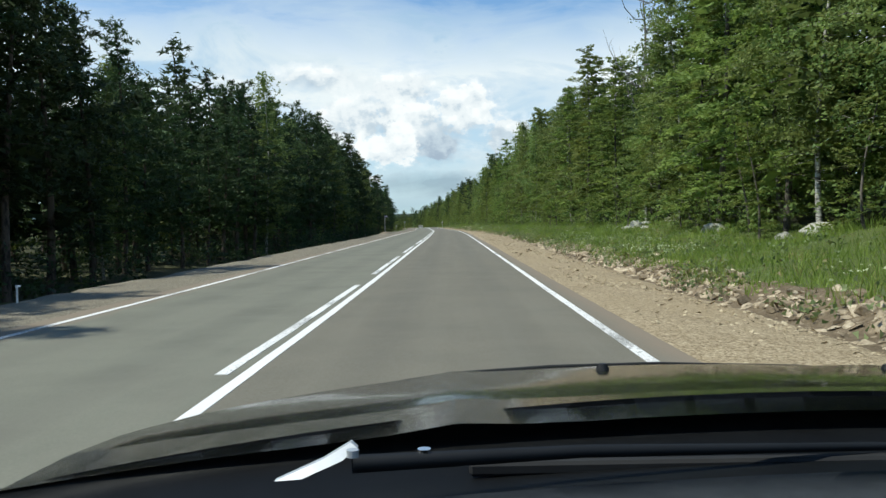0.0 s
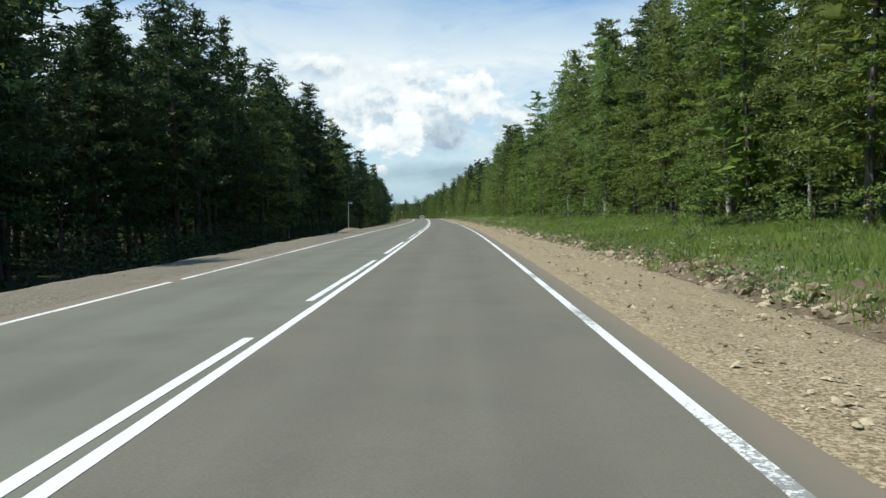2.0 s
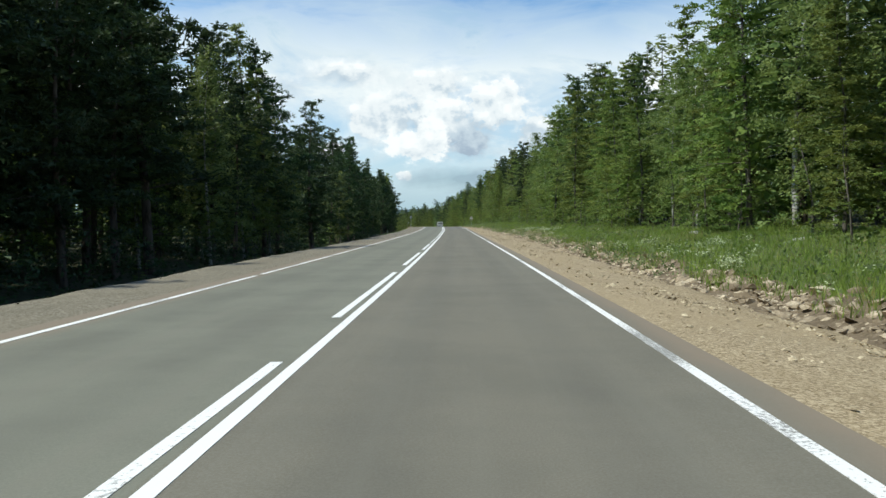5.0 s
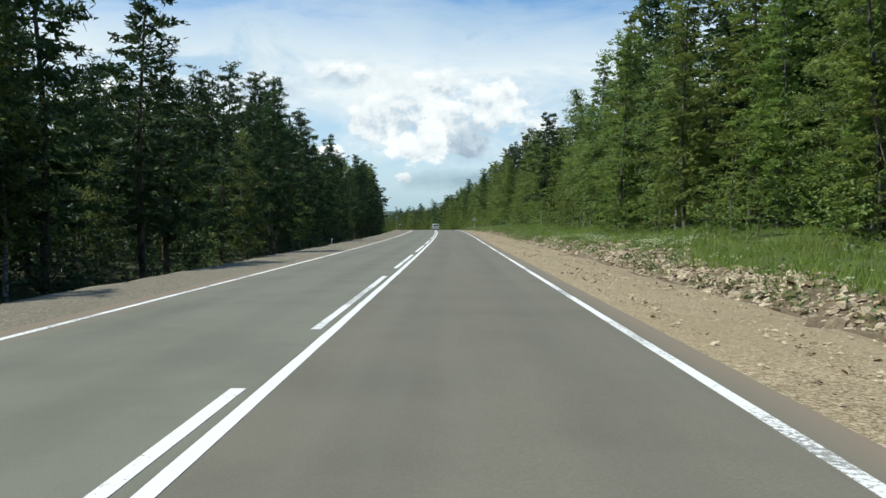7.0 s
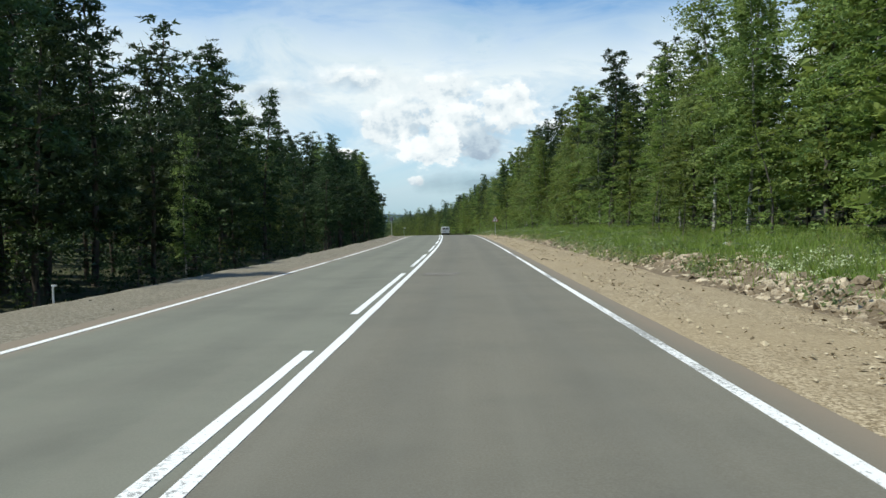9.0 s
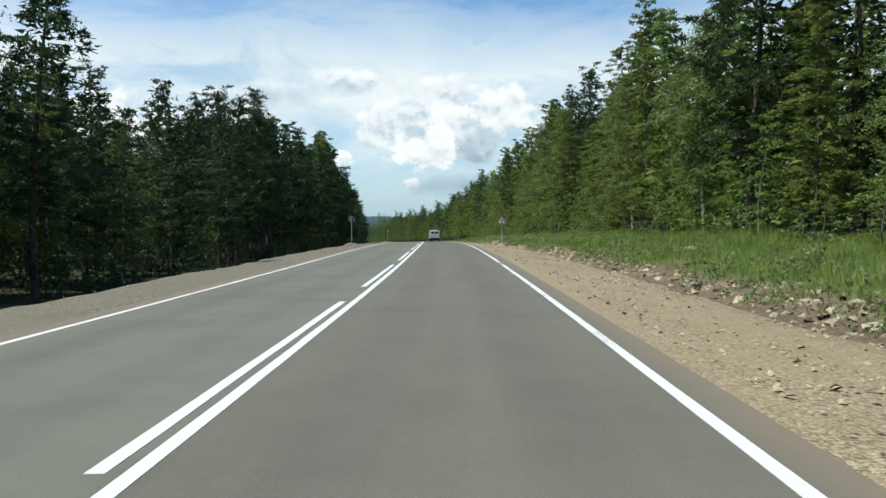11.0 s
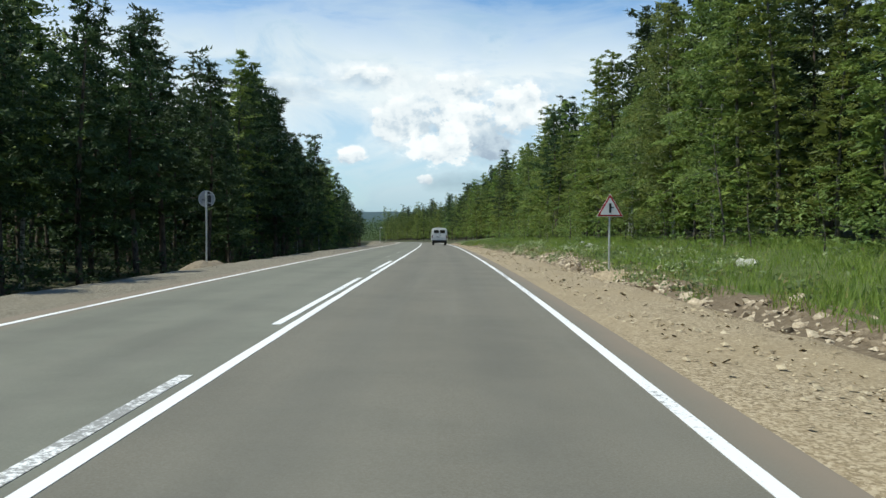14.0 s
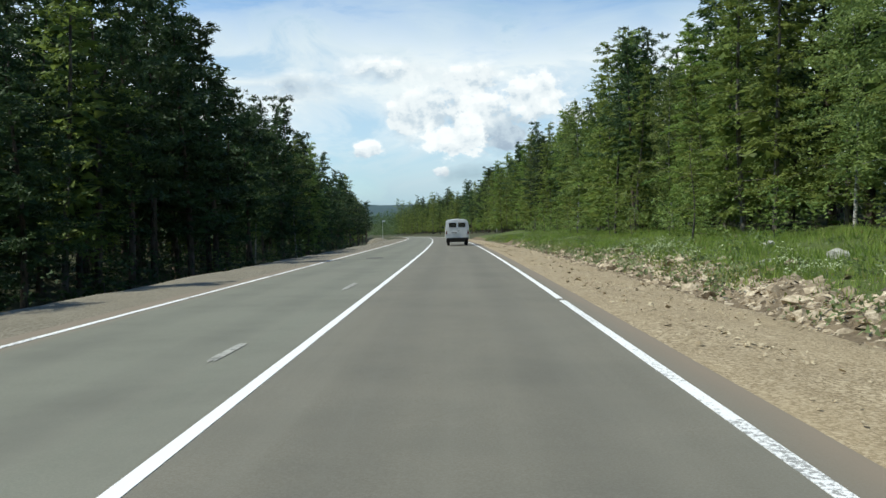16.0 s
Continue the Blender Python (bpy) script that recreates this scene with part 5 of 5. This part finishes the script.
def wheel(parent, x, y, r, w, name="wheel"):
    tyre = bmesh.new()
    prof = ((0.62, -0.5), (0.90, -0.5), (1.0, -0.36), (1.0, 0.36), (0.90, 0.5), (0.62, 0.5))
    n = 28
    for k in range(n):
        a = 2 * math.pi * k / n
        for pr, px in prof:
            tyre.verts.new((px * w, pr * r * math.cos(a), pr * r * math.sin(a)))
    tyre.verts.ensure_lookup_table()
    m = len(prof)
    for k in range(n):
        for j in range(m - 1):
            a, b = k * m + j, ((k + 1) % n) * m + j
            tyre.faces.new([tyre.verts[i] for i in (a, b, b + 1, a + 1)])
    hub = new(name)
    hub.parent = parent
    hub.location = (x, y, r)
    part("tyre", tyre, M_RUBBER, hub, "worn black tyre")
    rim = bmesh.new()
    bmesh.ops.create_cone(rim, cap_ends=True, segments=24, radius1=r * 0.64, radius2=r * 0.5, depth=w * 0.8)
    bmesh.ops.rotate(rim, verts=rim.verts, cent=(0, 0, 0), matrix=Matrix.Rotation(math.pi / 2 * (1 if x > 0 else -1), 3, "Y"))
    part("rim", rim, M_STEEL, hub, "grey steel rim")


def van():
    """A small boxy van, seen from behind, rear at y = 0."""
    root = new("van")
    half, length = 0.97, 4.35
    sect = [(-0.90, 0.55), (-0.97, 0.72), (-0.97, 1.22), (-0.955, 1.30), (-0.90, 1.82), (-0.84, 1.98), (-0.70, 2.07), (-0.35, 2.12), (0, 2.13)]
    sect = sect + [(-x, z) for x, z in reversed(sect[:-1])]
    bm = bmesh.new()
    rows = []
    for y, sx, top in ((0.0, 0.965, 0.985), (0.05, 0.99, 0.995), (0.25, 1.0, 1.0), (3.3, 1.0, 1.0), (4.0, 0.96, 0.97), (4.3, 0.88, 0.88), (4.35, 0.84, 0.82)):
        rows.append([bm.verts.new((x * sx, y, 0.55 + (z - 0.55) * top)) for x, z in sect])
    for a, b in zip(rows, rows[1:]):
        for i in range(len(sect) - 1):
            bm.faces.new((a[i], a[i + 1], b[i + 1], b[i]))
        bm.faces.new((a[-1], a[0], b[0], b[-1]))
    bm.faces.new(rows[0])
    bm.faces.new(list(reversed(rows[-1])))
    bmesh.ops.recalc_face_normals(bm, faces=bm.faces)
    body = part("body", bm, M_VAN, root, "white van body")
    for sx in (-1, 1):
        x0, x1 = sorted((sx * 0.045, sx * 0.72))
        door = part("rear_door", slab(rounded([(x0 - 0.0, 0.66), (x1, 0.66), (x1 * 0.985, 1.95), (x0, 1.95)], 0.05), -0.030, 0.006), M_VAN, root)
        w0, w1 = sorted((sx * 0.075, sx * 0.66))
        part("rear_window", slab(rounded([(w0, 1.47), (w1, 1.47), (w1 * 0.985, 1.84), (w0 * 0.985, 1.84)], 0.07), -0.040, -0.026), M_GLASS, door, "dark rear window")
        part("hinge", box(sx * 0.70 - 0.03, sx * 0.70 + 0.03, -0.045, -0.01, 0.90, 0.98, 0.006), M_VAN, door)
        part("hinge", box(sx * 0.70 - 0.03, sx * 0.70 + 0.03, -0.045, -0.01, 1.30, 1.38, 0.006), M_VAN, door)
        part("tail_lamp", box(sx * 0.86 - 0.06, sx * 0.86 + 0.06, -0.035, 0.02, 0.92, 1.10, 0.015), M_LAMP_RED, root, "red tail lamp")
        part("turn_lamp", box(sx * 0.86 - 0.05, sx * 0.86 + 0.05, -0.035, 0.02, 1.11, 1.22, 0.015), M_LAMP_AMBER, root, "amber turn lamp")
        part("side_window", box(min(sx * 0.93, sx * 0.945), max(sx * 0.93, sx * 0.945), 0.6, 1.7, 1.42, 1.80, 0.004), M_GLASS, root, "dark side window")
        part("side_window", box(min(sx * 0.93, sx * 0.945), max(sx * 0.93, sx * 0.945), 1.9, 3.0, 1.42, 1.80, 0.004), M_GLASS, root, "dark side window")
        mirror = part("mirror", box(sx * 1.14 - 0.06, sx * 1.14 + 0.06, 3.62, 3.68, 1.36, 1.62, 0.02, 2), M_PLASTIC, root)
        part("mirror_arm", box(min(sx * 0.92, sx * 1.12), max(sx * 0.92, sx * 1.12), 3.66, 3.69, 1.46, 1.49), M_STEEL, mirror)
        wheel(root, sx * 0.72, 0.95, 0.37, 0.22)
        wheel(root, sx * 0.72, 3.25, 0.37, 0.22)
        part("mud_flap", box(sx * 0.74 - 0.14, sx * 0.74 + 0.14, 0.50, 0.52, 0.22, 0.60), M_RUBBER, root)
    part("rear_bumper", box(-0.86, 0.86, -0.13, -0.03, 0.50, 0.64, 0.02, 2), M_UNDER, root, "dark steel bumper")
    part("number_plate", box(-0.50, 0.02, -0.058, -0.036, 0.98, 1.10, 0.004), M_WHITE, root, "pale rectangular plate with a dark bar")
    part("plate_bar", box(-0.45, -0.03, -0.064, -0.056, 1.005, 1.075), M_UNDER, root)
    part("door_handle", box(0.03, 0.13, -0.06, -0.02, 1.18, 1.22, 0.008), M_PLASTIC, root)
    part("underbody", box(-0.62, 0.62, 0.1, 4.1, 0.30, 0.58, 0.05), M_UNDER, root)
    part("gutter", box(-0.90, 0.90, 0.02, 0.05, 1.955, 1.985, 0.004), M_VAN, root)
    root.matrix_world = at_matrix(386.0, 2.25, -0.012)
    tagged(root, "white boxy van with two rear windows standing in the lane", "van")


van()


def car():
    """The car in which the trip begins: bonnet, wipers and dashboard before an open cabin."""
    root = new("car")
    mid, half = 0.42, 0.98
    def crown(x):
        return 0.070 * ((x - mid) / 0.9) ** 2
    ys = (0.84, 1.0, 1.15, 1.3, 1.45, 1.58, 1.70, 1.80, 1.90, 1.97)
    zs = (1.108, 1.100, 1.084, 1.064, 1.043, 1.026, 1.005, 0.975, 0.92, 0.84)
    xs = [mid - half + 2 * half * k / 28 for k in range(29)]
    bm = bmesh.new()
    grid = [[bm.verts.new((x, y - 0.20 * ((x - mid) / half) ** 4 * max(0.0, (y - 1.2)), z - crown(x) - 0.03 * max(0.0, abs(x - mid) - 0.93) / 0.05
             + 0.008 * math.exp(-((abs(x - mid) - 0.42) / 0.06) ** 2))) for x in xs] for y, z in zip(ys, zs)]
    for a, b in zip(grid, grid[1:]):
        for i in range(len(xs) - 1):
            bm.faces.new((a[i], a[i + 1], b[i + 1], b[i]))
    for f in bm.faces:
        f.smooth = True
    got = bmesh.ops.solidify(bm, geom=bm.faces[:], thickness=0.012)
    bonnet = part("bonnet", bm, M_BONNET, root, "glossy dark olive bonnet")
    part("bonnet_seal", box(mid - 0.66, mid + 0.55, 1.965, 1.985, 0.86, 0.885, 0.006), M_RUBBER, bonnet)
    for x in (0.277, 0.80):
        noz = part("washer_nozzle", cylinder(0.013, 0.0, 0.012, 12, 0.6), M_PLASTIC, bonnet, "small black washer nozzle")
        noz.location = (x, 1.45, 1.043 - crown(x))
    badge = part("bonnet_clip", box(-0.012, 0.012, -0.006, 0.006, 0, 0.012, 0.003), M_CHROME, bonnet)
    badge.location = (0.01, 1.30, 1.052 - crown(0.01))
    v, f = [], []
    tube(v, f, [(-0.313, 1.72, 0.938), (-0.15, 1.73, 0.965), (0.0, 1.74, 0.983), (0.22, 1.75, 0.994), (0.45, 1.75, 0.998), (0.76, 1.73, 0.990), (1.0, 1.70, 0.968)],
         (0.003, 0.004, 0.006, 0.005, 0.004, 0.004, 0.003), 6)
    part("bonnet_deflector", mesh_of("bonnet_deflector", v, f, M_RUBBER, True), None, bonnet, "thin black deflector lip")
    # fenders, sides, nose
    for sx in (-1, 1):
        x0, x1 = sorted((mid + sx * 0.90, mid + sx * 0.945))
        part("fender", box(x0, x1, 0.55, 1.80, 0.55, 0.86, 0.02, 2), M_BONNET, root)
        part("door", box(x0, x1, -0.75, 0.53, 0.28, 0.93, 0.02, 2), M_BONNET, root)
        part("rear_wing", box(x0, x1, -2.15, -0.77, 0.40, 0.95, 0.02, 2), M_BONNET, root)
        wheel(root, mid + sx * 0.74, 1.28, 0.30, 0.19)
        wheel(root, mid + sx * 0.74, -1.30, 0.30, 0.19)
        part("headlamp", box(min(mid + sx * 0.45, mid + sx * 0.80), max(mid + sx * 0.45, mid + sx * 0.80), 1.96, 2.06, 0.62, 0.78, 0.03, 2), M_CHROME, root, "clear headlamp")
    part("bumper", box(mid - 0.84, mid + 0.84, 1.93, 2.14, 0.26, 0.60, 0.05, 3), M_BONNET, root)
    part("grille", box(mid - 0.42, mid + 0.42, 1.97, 2.04, 0.63, 0.78, 0.02), M_PLASTIC, root)
    part("rear_panel", box(mid - 0.84, mid + 0.84, -2.22, -2.12, 0.35, 0.95, 0.04, 2), M_BONNET, root)
    part("floor_pan", box(mid - 0.70, mid + 0.70, -2.1, 1.9, 0.20, 0.30, 0.02), M_UNDER, root)
    # cowl, wipers, dashboard
    def sheet(rows, mat, name, parent, label=""):
        b = bmesh.new()
        pts = [[b.verts.new((x, y - 0.10 * ((x - mid) / half) ** 2, z - crown(x) * k)) for x in xs] for y, z, k in rows]
        for p, q in zip(pts, pts[1:]):
            for i in range(len(xs) - 1):
                f = b.faces.new((p[i], p[i + 1], q[i + 1], q[i]))
                f.smooth = True
        bmesh.ops.solidify(b, geom=b.faces[:], thickness=0.008)
        return part(name, b, mat, parent, label)
    sheet(((0.60, 1.112, 0.5), (0.68, 1.090, 0.6), (0.78, 1.082, 0.8), (0.87, 1.090, 0.95), (0.94, 1.107, 1.0)), M_PLASTIC, "cowl", root, "black plastic cowl under the windscreen")
    sheet(((-0.05, 1.02, 0.2), (0.12, 1.09, 0.25), (0.30, 1.125, 0.3), (0.50, 1.134, 0.4), (0.585, 1.126, 0.5)), M_DASH, "dashboard", root, "matt grey dashboard top")
    for k in range(9):
        x = mid - 0.02 + k * 0.045
        part("vent_slat", box(x, x + 0.012, 0.405, 0.44, 1.126 - crown(x) * 0.3, 1.140 - crown(x) * 0.3, 0.002), M_PLASTIC, root, "black vent slat")
    part("vent_frame", box(mid - 0.04, mid + 0.40, 0.435, 0.445, 1.120, 1.139, 0.002), M_PLASTIC, root)
    part("vent_frame", box(mid - 0.04, mid + 0.40, 0.398, 0.406, 1.120, 1.138, 0.002), M_PLASTIC, root)
    for x0, x1, y0, y1 in ((-0.09, 0.42, 0.665, 0.76), (0.40, 1.05, 0.68, 0.80)):
        v, f = [], []
        tube(v, f, [(x0, y0, 1.112), (x0 + 0.2, y0 + 0.04, 1.108), (x1, y1, 1.092)], (0.008, 0.006, 0.004), 8)
        wiper = part("wiper_arm", mesh_of("wiper_arm", v, f, M_PLASTIC, True), None, root, "black wiper arm")
        part("wiper_blade", box(x0 + 0.1, x1 + 0.05, y1 - 0.02, y1 - 0.005, 1.075, 1.088, 0.003), M_RUBBER, wiper)
        cap = part("wiper_nut", cylinder(0.006, 0, 0.01, 12), M_CHROME, wiper, "bright pivot nut")
        cap.location = (x0 + 0.06, y0 + 0.015, 1.110)
    link = slab([(-0.152, 1.104), (-0.130, 1.105), (-0.098, 1.116), (-0.086, 1.124), (-0.092, 1.128), (-0.115, 1.117)], 0.648, 0.656)
    for v in link.verts:
        v.co.y += (v.co.z - 1.104) * 1.1
    part("wiper_link", link, M_STEEL, root, "bright metal wiper link")
    part("pillar_base", box(-0.64, -0.42, 0.55, 1.0, 0.72, 0.985, 0.03, 3), M_PLASTIC, root, "black plastic corner under the windscreen pillar")
    nut = part("wiper_pivot", cylinder(0.005, 0, 0.006, 14), M_STEEL, root, "grey pivot nut")
    nut.location = (-0.088, 0.652, 1.122)
    root.matrix_world = Matrix.Translation((1.89, 0.0, -0.01)) @ Matrix.Rotation(radians(0.81), 4, "Z")
    tagged(root, "dark olive car with black wipers and grey dashboard, cabin open", "car")


car()
